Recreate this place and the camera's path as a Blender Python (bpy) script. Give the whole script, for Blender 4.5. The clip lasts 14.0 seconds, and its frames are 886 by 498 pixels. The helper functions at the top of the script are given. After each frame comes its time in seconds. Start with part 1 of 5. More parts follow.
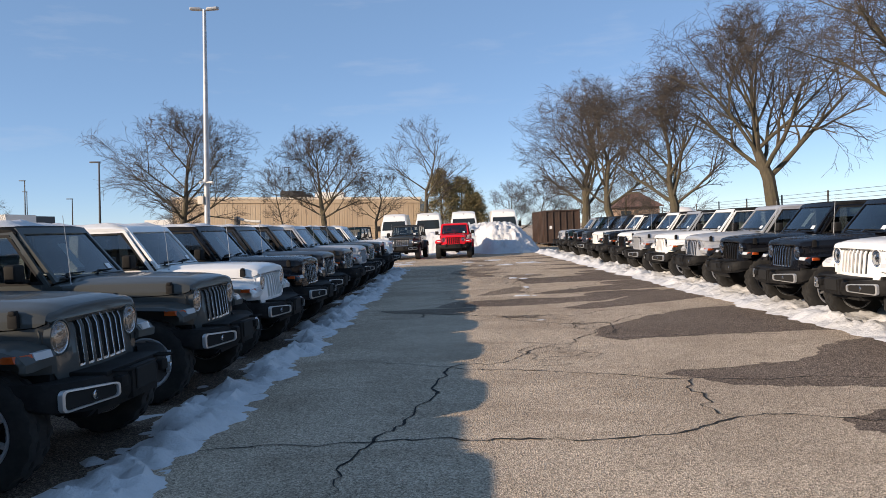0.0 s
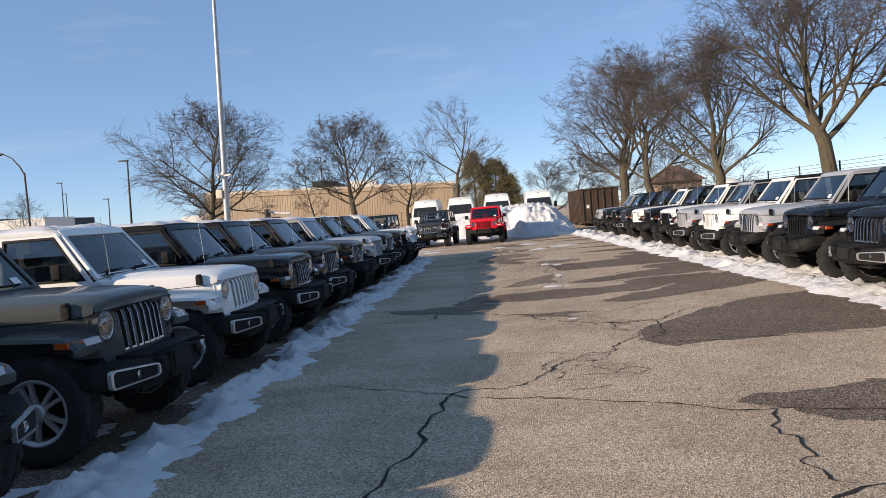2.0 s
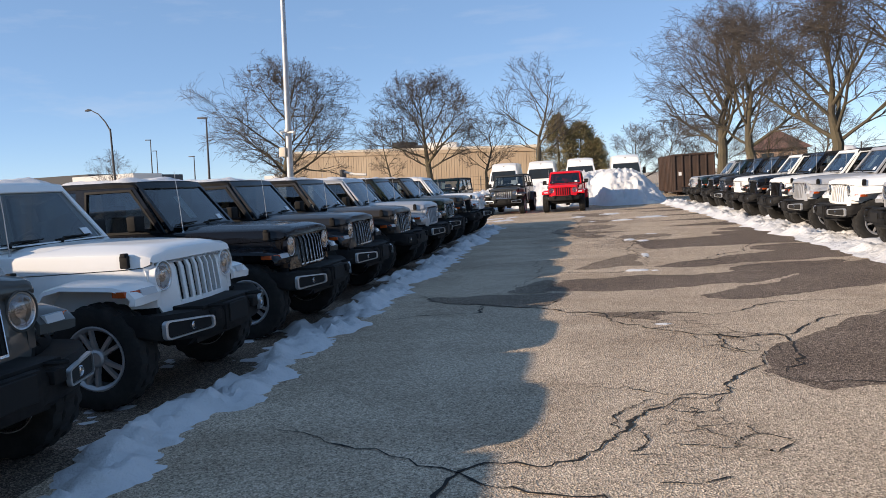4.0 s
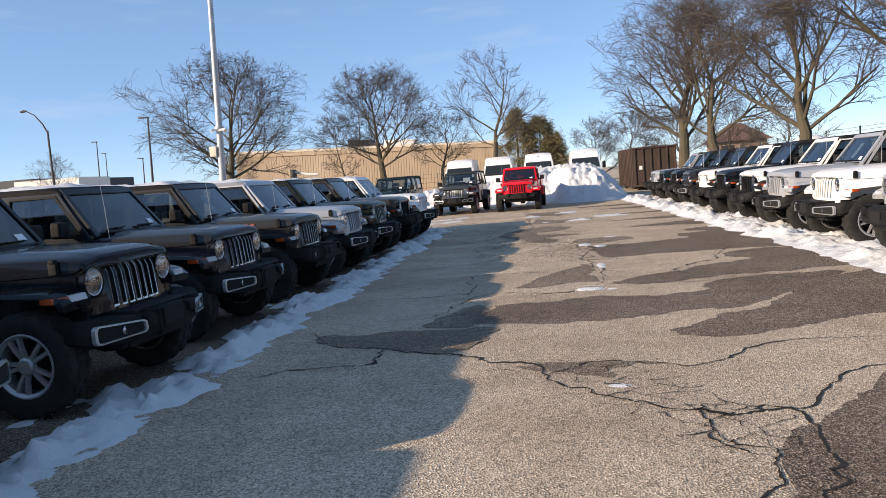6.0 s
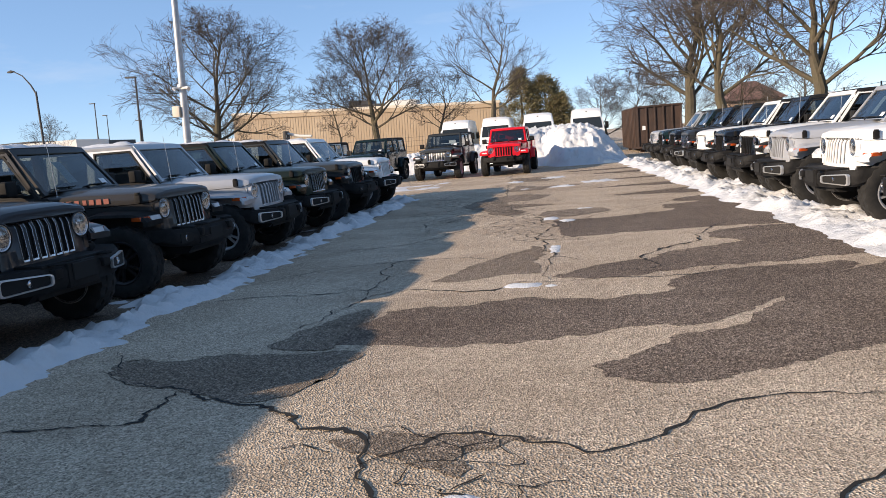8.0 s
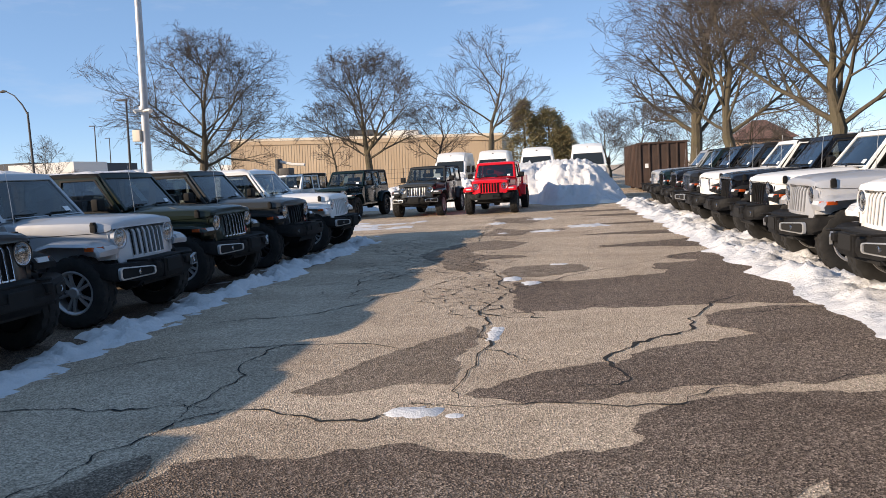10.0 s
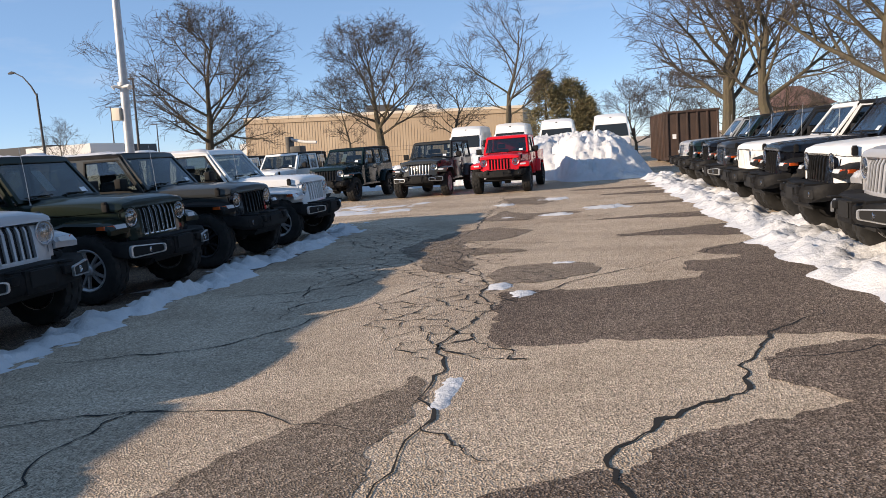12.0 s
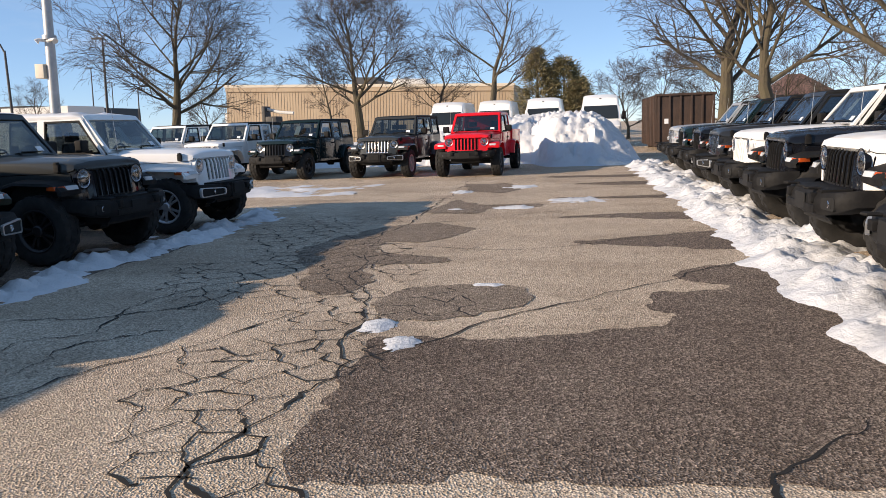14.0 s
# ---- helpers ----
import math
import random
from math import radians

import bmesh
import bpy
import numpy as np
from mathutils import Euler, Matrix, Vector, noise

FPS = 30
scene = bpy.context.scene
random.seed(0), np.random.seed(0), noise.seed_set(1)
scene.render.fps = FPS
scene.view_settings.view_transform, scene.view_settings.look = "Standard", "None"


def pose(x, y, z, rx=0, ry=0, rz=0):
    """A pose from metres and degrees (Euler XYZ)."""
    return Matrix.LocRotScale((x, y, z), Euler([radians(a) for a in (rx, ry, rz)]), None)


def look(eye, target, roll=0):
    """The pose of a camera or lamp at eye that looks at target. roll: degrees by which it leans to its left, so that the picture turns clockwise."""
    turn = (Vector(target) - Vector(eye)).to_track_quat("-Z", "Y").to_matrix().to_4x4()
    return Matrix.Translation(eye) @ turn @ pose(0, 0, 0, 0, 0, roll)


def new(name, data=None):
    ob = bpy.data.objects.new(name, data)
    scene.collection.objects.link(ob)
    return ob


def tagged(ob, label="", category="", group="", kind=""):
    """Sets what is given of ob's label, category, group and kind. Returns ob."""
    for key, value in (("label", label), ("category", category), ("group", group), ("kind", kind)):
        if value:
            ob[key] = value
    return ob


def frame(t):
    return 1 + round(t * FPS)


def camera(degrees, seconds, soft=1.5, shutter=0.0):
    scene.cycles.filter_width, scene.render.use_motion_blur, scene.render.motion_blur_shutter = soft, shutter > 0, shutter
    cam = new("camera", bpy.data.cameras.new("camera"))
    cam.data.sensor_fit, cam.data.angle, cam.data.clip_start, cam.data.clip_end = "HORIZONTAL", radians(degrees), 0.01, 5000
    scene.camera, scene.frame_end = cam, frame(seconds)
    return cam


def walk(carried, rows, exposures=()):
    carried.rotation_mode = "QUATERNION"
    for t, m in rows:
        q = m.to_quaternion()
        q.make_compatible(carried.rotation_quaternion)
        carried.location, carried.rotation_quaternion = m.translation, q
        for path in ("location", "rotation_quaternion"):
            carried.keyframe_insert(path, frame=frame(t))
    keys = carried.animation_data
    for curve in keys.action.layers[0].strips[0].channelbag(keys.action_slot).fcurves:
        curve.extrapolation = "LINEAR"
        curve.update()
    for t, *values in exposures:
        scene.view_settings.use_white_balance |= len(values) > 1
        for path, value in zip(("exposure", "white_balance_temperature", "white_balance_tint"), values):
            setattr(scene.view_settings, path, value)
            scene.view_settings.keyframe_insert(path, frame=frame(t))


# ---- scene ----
cam = camera(59.9, 14.0, soft=0.6)
PATH = [
    (0, (0.632, -1.533, 1.612), (0.524, 0.463, 1.556), -2.32),
    (0.5, (0.755, -1.247, 1.599), (0.676, 0.750, 1.536), -2.77),
    (1, (0.831, -0.719, 1.671), (0.742, 1.278, 1.615), -3.86),
    (1.5, (0.900, -0.131, 1.631), (0.771, 1.864, 1.570), -4.66),
    (2, (0.940, 0.536, 1.605), (0.728, 2.523, 1.515), -4.81),
    (2.5, (1.018, 1.190, 1.603), (0.691, 3.160, 1.484), -4.48),
    (2.7, (1.032, 1.464, 1.612), (0.652, 3.424, 1.488), -4.33),
    (4.8, (1.092, 4.409, 1.461), (0.651, 6.342, 1.203), -4.01),
    (5, (1.119, 4.665, 1.441), (0.679, 6.597, 1.162), -5.02),
    (5.5, (1.188, 5.326, 1.491), (0.796, 7.271, 1.246), -4.89),
    (6, (1.284, 5.898, 1.552), (0.943, 7.861, 1.372), -4.57),
    (6.5, (1.474, 6.490, 1.539), (1.113, 8.447, 1.345), -4.59),
    (7, (1.655, 7.097, 1.488), (1.262, 9.042, 1.240), -5.22),
    (7.5, (1.913, 7.750, 1.470), (1.519, 9.691, 1.189), -5.28),
    (8, (2.111, 8.421, 1.459), (1.732, 10.366, 1.184), -4.75),
    (8.5, (2.265, 9.041, 1.495), (1.902, 10.992, 1.240), -4.40),
    (8.7, (2.368, 9.357, 1.495), (2.012, 11.310, 1.252), -4.11),
    (10.8, (2.649, 12.180, 1.505), (2.219, 14.124, 1.317), -3.28),
    (11, (2.664, 12.410, 1.478), (2.221, 14.351, 1.283), -3.55),
    (11.5, (2.692, 13.055, 1.469), (2.231, 14.990, 1.253), -3.96),
    (12, (2.769, 13.725, 1.481), (2.308, 15.655, 1.227), -4.31),
    (12.5, (2.947, 14.453, 1.485), (2.495, 16.380, 1.196), -4.10),
    (13, (3.046, 15.096, 1.445), (2.595, 17.020, 1.131), -3.62),
    (13.5, (3.139, 15.764, 1.426), (2.675, 17.683, 1.107), -2.70),
    (14, (3.155, 16.489, 1.414), (2.713, 18.414, 1.101), -2.12),
]
walk(cam, [(t, look(eye, target, roll)) for t, eye, target, roll in PATH],
     exposures=[(0, 0.50), (2.5, 0.54), (5, 0.68), (8.5, 0.74), (11, 0.66), (14, 0.64)])

# ---- light ----
SUN_UP, SUN_DIR = 18.8, Vector((0.838, 0.545, 0.0)).normalized()
sky_world = bpy.data.worlds.new("sky")
scene.world = sky_world
sky_world.use_nodes = True
wn = sky_world.node_tree.nodes
sky = wn.new("ShaderNodeTexSky")
sky.sky_type, sky.sun_disc = "NISHITA", False
sky.sun_elevation = radians(SUN_UP)
sky.sun_rotation = math.atan2(-SUN_DIR.x, -SUN_DIR.y)
sky.air_density, sky.dust_density, sky.ozone_density = 0.6, 0.0, 2.0
wn["Background"].inputs["Strength"].default_value = 0.13
tint = wn.new("ShaderNodeMix")
tint.data_type, tint.blend_type, tint.inputs[0].default_value, tint.inputs[7].default_value = "RGBA", "MULTIPLY", 1.0, (1.02, 0.975, 1.0, 1)
sky_world.node_tree.links.new(sky.outputs[0], tint.inputs[6])
even = wn.new("ShaderNodeMix")
even.data_type, even.inputs[0].default_value, even.inputs[7].default_value = "RGBA", 0.5, (1.27, 2.18, 3.48, 1)
sky_world.node_tree.links.new(tint.outputs[2], even.inputs[6])
# a few faint streaks of high cloud
wco, wmap, wnoise, wramp, cloud = (wn.new("ShaderNode" + k) for k in ("TexCoord", "Mapping", "TexNoise", "ValToRGB", "Mix"))
wmap.inputs["Scale"].default_value = (1.6, 2.2, 9.0)
wnoise.inputs["Scale"].default_value, wnoise.inputs["Detail"].default_value, wnoise.inputs["Roughness"].default_value = 2.3, 6, 0.6
wramp.color_ramp.elements[0].position, wramp.color_ramp.elements[1].position = 0.56, 0.86
wramp.color_ramp.elements[1].color = (0.34, 0.34, 0.34, 1)
cloud.data_type, cloud.inputs[7].default_value = "RGBA", (3.9, 4.0, 4.4, 1)
for a, b in ((wco.outputs["Generated"], wmap.inputs[0]), (wmap.outputs[0], wnoise.inputs["Vector"]), (wnoise.outputs["Fac"], wramp.inputs[0]), (wramp.outputs[0], cloud.inputs[0]),
             (even.outputs[2], cloud.inputs[6]), (cloud.outputs[2], wn["Background"].inputs["Color"])):
    sky_world.node_tree.links.new(a, b)
sun = new("sun", bpy.data.lights.new("sun", "SUN"))
sun.data.energy, sun.data.angle, sun.data.color = 4.85, radians(0.55), (1.0, 0.80, 0.60)
sun.matrix_world = look((0, 0, 30), Vector((0, 0, 30)) + SUN_DIR * math.cos(radians(SUN_UP)) - Vector((0, 0, math.sin(radians(SUN_UP)))))

# ---- materials ----


class Nodes:
    """A principled material and short ways to wire it."""

    def __init__(self, name, color=(0.5, 0.5, 0.5), rough=0.6, metal=0.0):
        self.m = bpy.data.materials.new(name)
        self.m.use_nodes = True
        self.t = self.m.node_tree
        self.b = self.t.nodes["Principled BSDF"]
        self.b.inputs["Base Color"].default_value = (*color, 1)
        self.b.inputs["Roughness"].default_value = rough
        self.b.inputs["Metallic"].default_value = metal
        self.co = self.t.nodes.new("ShaderNodeTexCoord")

    def link(self, a, b):
        self.t.links.new(a, b)

    def noise(self, scale, detail=4, rough=0.55, space="Object", stretch=None, distort=0.0):
        n = self.t.nodes.new("ShaderNodeTexNoise")
        n.inputs["Scale"].default_value, n.inputs["Detail"].default_value = scale, detail
        n.inputs["Roughness"].default_value, n.inputs["Distortion"].default_value = rough, distort
        self.link(self.place(space, stretch), n.inputs["Vector"])
        return n.outputs["Fac"]

    def place(self, space="Object", stretch=None):
        if not stretch:
            return self.co.outputs[space]
        mp = self.t.nodes.new("ShaderNodeMapping")
        mp.inputs["Scale"].default_value = stretch
        self.link(self.co.outputs[space], mp.inputs["Vector"])
        return mp.outputs[0]

    def voronoi(self, scale, feature="F1", out="Distance", space="Object"):
        n = self.t.nodes.new("ShaderNodeTexVoronoi")
        n.feature = feature
        n.inputs["Scale"].default_value = scale
        self.link(self.co.outputs[space], n.inputs["Vector"])
        return n.outputs[out]

    def ramp(self, fac, stops):
        r = self.t.nodes.new("ShaderNodeValToRGB")
        e = r.color_ramp.elements
        while len(e) < len(stops):
            e.new(0.5)
        for k, (p, c) in zip(e, stops):
            k.position, k.color = p, (*c, 1) if len(c) == 3 else c
        self.link(fac, r.inputs[0])
        return r.outputs[0]

    def mix(self, fac, a, b, mode="MIX"):
        n = self.t.nodes.new("ShaderNodeMix")
        n.data_type, n.blend_type = "RGBA", mode
        for sock, v in ((n.inputs[0], fac), (n.inputs[6], a), (n.inputs[7], b)):
            if isinstance(v, (int, float)):
                sock.default_value = v
            elif isinstance(v, tuple):
                sock.default_value = (*v, 1)
            else:
                self.link(v, sock)
        return n.outputs[2]

    def color(self, out):
        self.link(out, self.b.inputs["Base Color"])

    def rough(self, fac, lo, hi):
        n = self.t.nodes.new("ShaderNodeMapRange")
        n.inputs["To Min"].default_value, n.inputs["To Max"].default_value = lo, hi
        self.link(fac, n.inputs[0])
        self.link(n.outputs[0], self.b.inputs["Roughness"])

    def bump(self, height, strength=0.3, dist=0.01):
        n = self.t.nodes.new("ShaderNodeBump")
        n.inputs["Strength"].default_value, n.inputs["Distance"].default_value = strength, dist
        self.link(height, n.inputs["Height"])
        old = self.b.inputs["Normal"]
        if old.is_linked:
            self.link(old.links[0].from_socket, n.inputs["Normal"])
        self.link(n.outputs[0], old)


def grey(v):
    return (v, v, v)


def asphalt(name, tones, rough=0.92, stain=(0.74, 0.72, 0.70), streak=0.2):
    n = Nodes(name, rough=rough)
    grit = n.voronoi(85, out="Color")
    base = n.ramp(n.noise(120, 3, 0.75), [(0.40, tones[0]), (0.52, tones[1]), (0.62, tones[2])])
    base = n.mix(0.62, base, n.ramp(grit, [(0.1, tones[0]), (0.55, tones[1]), (0.95, tones[2])]))
    base = n.mix(n.ramp(n.noise(0.55, 6, 0.6, distort=0.6), [(0.42, grey(0)), (0.62, grey(0.75))]), base, stain, "MULTIPLY")
    base = n.mix(n.ramp(n.noise(3.1, 5, 0.65), [(0.5, grey(0)), (0.75, grey(0.5))]), base, stain, "MULTIPLY")
    base = n.mix(n.ramp(n.noise(0.8, 5, 0.6, stretch=(0.4, 1.5, 1)), [(0.48, grey(0)), (0.60, grey(streak))]), base, (0.50, 0.45, 0.40), "MULTIPLY")
    base = n.mix(n.ramp(n.noise(24, 3, 0.7), [(0.47, grey(0)), (0.64, grey(0.4))]), base, (0.58, 0.55, 0.52), "MULTIPLY")
    n.color(base)
    n.b.inputs["Specular IOR Level"].default_value = 0.2
    n.bump(n.voronoi(85), 0.9, 0.009)
    n.bump(n.noise(30, 4), 0.25, 0.01)
    return n


M = {}
M["asphalt"] = asphalt("weathered_asphalt", ((0.085, 0.066, 0.049), (0.60, 0.48, 0.355), (1.0, 0.84, 0.66))).m
M["damp"] = asphalt("damp_and_dark_asphalt", ((0.016, 0.012, 0.009), (0.145, 0.108, 0.08), (0.66, 0.53, 0.42)), 0.85, (0.75, 0.73, 0.72), 0.2).m
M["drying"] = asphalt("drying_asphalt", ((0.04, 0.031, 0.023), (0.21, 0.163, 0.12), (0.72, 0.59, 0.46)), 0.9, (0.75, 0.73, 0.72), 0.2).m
M["crack"] = Nodes("dirt_filled_crack", (0.009, 0.008, 0.007), 0.95).m

snow = Nodes("old_snow", rough=0.75)
snow.color(snow.mix(snow.ramp(snow.noise(2.3, 6, 0.7), [(0.5, grey(0)), (0.8, grey(0.55))]), (0.60, 0.61, 0.63), (0.42, 0.41, 0.39)))
snow.b.inputs["Subsurface Weight"].default_value = 0.0
snow.bump(snow.noise(9, 6, 0.65), 0.6, 0.05)
snow.bump(snow.noise(60, 3), 0.3, 0.01)
M["snow"] = snow.m


def paint(name, color, rough=0.32, coat=1.0, metal=0.0):
    n = Nodes(name, color, rough, metal)
    n.b.inputs["Coat Weight"].default_value, n.b.inputs["Coat Roughness"].default_value = coat * 0.5, 0.05
    dust = n.ramp(n.noise(3.5, 6, 0.7), [(0.42, grey(0)), (0.8, grey(0.35))])
    n.color(n.mix(dust, color, tuple(0.92 * c + 0.003 for c in color)))
    n.rough(n.noise(8, 5, 0.7), rough - 0.08, rough + 0.1)
    n.b.inputs["Specular IOR Level"].default_value = 0.03
    return n.m


M["granite"] = paint("granite_grey_paint", (0.042, 0.044, 0.043), metal=0.15)
M["gunmetal"] = paint("gunmetal_grey_paint", (0.024, 0.026, 0.03), metal=0.15)
M["sting"] = paint("warm_grey_paint", (0.066, 0.07, 0.068))
M["brown"] = paint("brown_grey_paint", (0.042, 0.039, 0.037), metal=0.1)
M["white"] = paint("white_paint", (0.78, 0.78, 0.77), 0.3)
M["silver"] = paint("silver_paint", (0.42, 0.43, 0.45), 0.34, metal=0.35)
M["black"] = paint("black_paint", (0.006, 0.0065, 0.009), 0.25)
M["navy"] = paint("deep_teal_paint", (0.008, 0.018, 0.02), 0.25)
M["green"] = paint("dark_green_paint", (0.013, 0.019, 0.013), 0.3)
M["red"] = paint("bright_red_paint", (0.62, 0.012, 0.022), 0.28)
pl = Nodes("black_plastic", (0.02, 0.02, 0.021), 0.7)
pl.b.inputs["Specular IOR Level"].default_value = 0.16
pl.color(pl.ramp(pl.noise(6, 5, 0.7), [(0.4, (0.008, 0.008, 0.0085)), (0.85, (0.026, 0.0255, 0.025))]))
pl.bump(pl.noise(240, 2), 0.15, 0.002)
M["plastic"] = pl.m
tyre_m = Nodes("tyre_rubber", (0.016, 0.016, 0.016), 0.88)
tyre_m.color(tyre_m.ramp(tyre_m.noise(7, 5, 0.7), [(0.4, (0.006, 0.006, 0.006)), (0.9, (0.032, 0.03, 0.027))]))
M["rubber"] = tyre_m.m
M["alloy"] = Nodes("alloy_wheel", (0.42, 0.42, 0.43), 0.4, 0.6).m
M["dark_alloy"] = Nodes("dark_alloy_wheel", (0.03, 0.03, 0.032), 0.4, 0.6).m
M["chrome"] = Nodes("satin_chrome", (0.52, 0.52, 0.53), 0.24, 1.0).m
M["bezel"] = Nodes("satin_silver_trim", (0.46, 0.47, 0.48), 0.35, 0.6).m
M["amber"] = Nodes("amber_lens", (0.38, 0.062, 0.01), 0.25).m
M["clear"] = Nodes("clear_lamp_lens", (0.5, 0.52, 0.54), 0.12).m
M["dark"] = Nodes("dark_void", (0.006, 0.006, 0.006), 0.9).m
M["seat"] = Nodes("black_upholstery", (0.018, 0.018, 0.02), 0.8).m
M["sticker"] = Nodes("white_paper_sticker", (0.75, 0.76, 0.78), 0.6).m
M["decal"] = Nodes("dark_decal", (0.012, 0.012, 0.012), 0.5).m
M["red_decal"] = Nodes("red_edged_decal", (0.22, 0.05, 0.035), 0.5).m


def glass(name, tint, gloss=0.9):
    m = bpy.data.materials.new(name)
    m.use_nodes = True
    t = m.node_tree
    t.nodes.remove(t.nodes["Principled BSDF"])
    tr, gl, mx, lw, pw, ad = (t.nodes.new("ShaderNode" + k) for k in ("BsdfTransparent", "BsdfGlossy", "MixShader", "LayerWeight", "Math", "MapRange"))
    tr.inputs[0].default_value = (*tint, 1)
    gl.inputs["Roughness"].default_value = 0.02
    gl.inputs[0].default_value = (gloss, gloss, gloss, 1)
    lw.inputs["Blend"].default_value = 0.5
    pw.operation = "POWER"
    pw.inputs[1].default_value = 4.0
    ad.inputs["To Min"].default_value, ad.inputs["To Max"].default_value = 0.11, 0.85
    for a, b in ((lw.outputs["Facing"], pw.inputs[0]), (pw.outputs[0], ad.inputs[0]), (ad.outputs[0], mx.inputs[0]), (tr.outputs[0], mx.inputs[1]), (gl.outputs[0], mx.inputs[2]), (mx.outputs[0], t.nodes["Material Output"].inputs[0])):
        t.links.new(a, b)
    return m


M["windscreen"] = glass("windscreen_glass", (0.30, 0.35, 0.35))
M["side_glass"] = glass("side_window_glass", (0.34, 0.37, 0.36))
M["lens"] = glass("headlamp_glass", (0.85, 0.86, 0.87))

bark = Nodes("tree_bark", rough=0.9)
bark.color(bark.mix(bark.ramp(bark.noise(1.4, 4, 0.7), [(0.4, grey(0)), (0.7, grey(1))]),
                    bark.ramp(bark.noise(16, 5, 0.7, stretch=(1, 1, 0.2)), [(0.3, (0.035, 0.029, 0.021)), (0.7, (0.105, 0.085, 0.06))]), (0.088, 0.076, 0.042)))
bark.bump(bark.noise(22, 5, 0.7, stretch=(1, 1, 0.15)), 0.8, 0.03)
M["bark"] = bark.m
M["twig"] = Nodes("twigs", (0.066, 0.055, 0.048), 0.9).m
nd = Nodes("conifer_needles", rough=0.85)
nd.color(nd.ramp(nd.noise(1.3, 5, 0.7), [(0.3, (0.09, 0.095, 0.045)), (0.5, (0.17, 0.145, 0.07)), (0.72, (0.29, 0.22, 0.12))]))
M["needles"] = nd.m
rust = Nodes("rusty_brown_steel", rough=0.8)
rust.color(rust.mix(rust.ramp(rust.noise(1.6, 6, 0.75, stretch=(1, 1, 0.5)), [(0.4, grey(0)), (0.68, grey(1))]), (0.04, 0.026, 0.021), (0.078, 0.046, 0.034)))
rust.bump(rust.noise(40, 4), 0.2, 0.01)
M["rust"] = rust.m
gv = Nodes("galvanised_steel", rough=0.5, metal=0.45)
gv.color(gv.ramp(gv.noise(3, 5, 0.7), [(0.3, (0.33, 0.34, 0.35)), (0.7, (0.48, 0.49, 0.5))]))
M["galvanised"] = gv.m
M["lamp_dark"] = Nodes("dark_bronze_pole", (0.045, 0.043, 0.042), 0.6).m
sd = Nodes("tan_siding", rough=0.8)
sd.color(sd.ramp(sd.noise(0.3, 5, 0.6, stretch=(1, 1, 0.4)), [(0.35, (0.38, 0.29, 0.195)), (0.7, (0.46, 0.365, 0.255))]))
M["siding"] = sd.m
M["pale"] = Nodes("pale_parapet", (0.62, 0.56, 0.46), 0.8).m
M["dark_wall"] = Nodes("dark_grey_wall", (0.06, 0.063, 0.068), 0.8).m
M["white_wall"] = Nodes("off_white_wall", (0.66, 0.65, 0.62), 0.8).m
br = Nodes("brown_shingles", rough=0.9)
br.color(br.ramp(br.noise(2.5, 5, 0.7), [(0.3, (0.09, 0.05, 0.04)), (0.7, (0.17, 0.10, 0.08))]))
M["shingle"] = br.m
bk = Nodes("tan_brick", rough=0.9)
bk.color(bk.ramp(bk.noise(3, 4, 0.7), [(0.3, (0.22, 0.15, 0.11)), (0.7, (0.34, 0.25, 0.19))]))
M["brick"] = bk.m

# ---- mesh helpers ----


def mesh_of(bm, name, smooth=35):
    bmesh.ops.recalc_face_normals(bm, faces=bm.faces)
    me = bpy.data.meshes.new(name)
    bm.to_mesh(me)
    bm.free()
    if smooth:
        me.shade_smooth()
        me.set_sharp_from_angle(angle=radians(smooth))
    return me


def part(name, bm, material, parent=None, label="", smooth=35):
    me = bm if isinstance(bm, bpy.types.Mesh) else mesh_of(bm, name, smooth)
    if not me.materials:
        me.materials.append(material)
    ob = new(name, me)
    ob.parent = parent
    if me.materials[0] != material:
        ob.material_slots[0].link = "OBJECT"
        ob.material_slots[0].material = material
    return tagged(ob, label)


def box(bm, x0, x1, y0, y1, z0, z1, bevel=0.0, seg=2, m=None):
    vs = bmesh.ops.create_cube(bm, size=1.0)["verts"]
    for v in vs:
        v.co = Vector(((x0 + x1) / 2 + v.co.x * (x1 - x0), (y0 + y1) / 2 + v.co.y * (y1 - y0), (z0 + z1) / 2 + v.co.z * (z1 - z0)))
    if m:
        for v in vs:
            v.co = m @ v.co
    if bevel:
        es = {e for v in vs for e in v.link_edges}
        bmesh.ops.bevel(bm, geom=list(es), offset=bevel, segments=seg, affect="EDGES", profile=0.6)
    return vs


def loft(bm, rings, closed=True, caps=True):
    rows = [[bm.verts.new(p) for p in r] for r in rings]
    n = len(rows[0])
    for a, b in zip(rows, rows[1:]):
        for i in range(n if closed else n - 1):
            j = (i + 1) % n
            bm.faces.new((a[i], a[j], b[j], b[i]))
    if caps and closed:
        bm.faces.new(rows[0][::-1])
        bm.faces.new(rows[-1])
    return rows


def prism_y(bm, pts, y0, y1):
    """A side outline of (x, z), made solid from y0 to y1."""
    loft(bm, [[(x, y0, z) for x, z in pts], [(x, y1, z) for x, z in pts]])


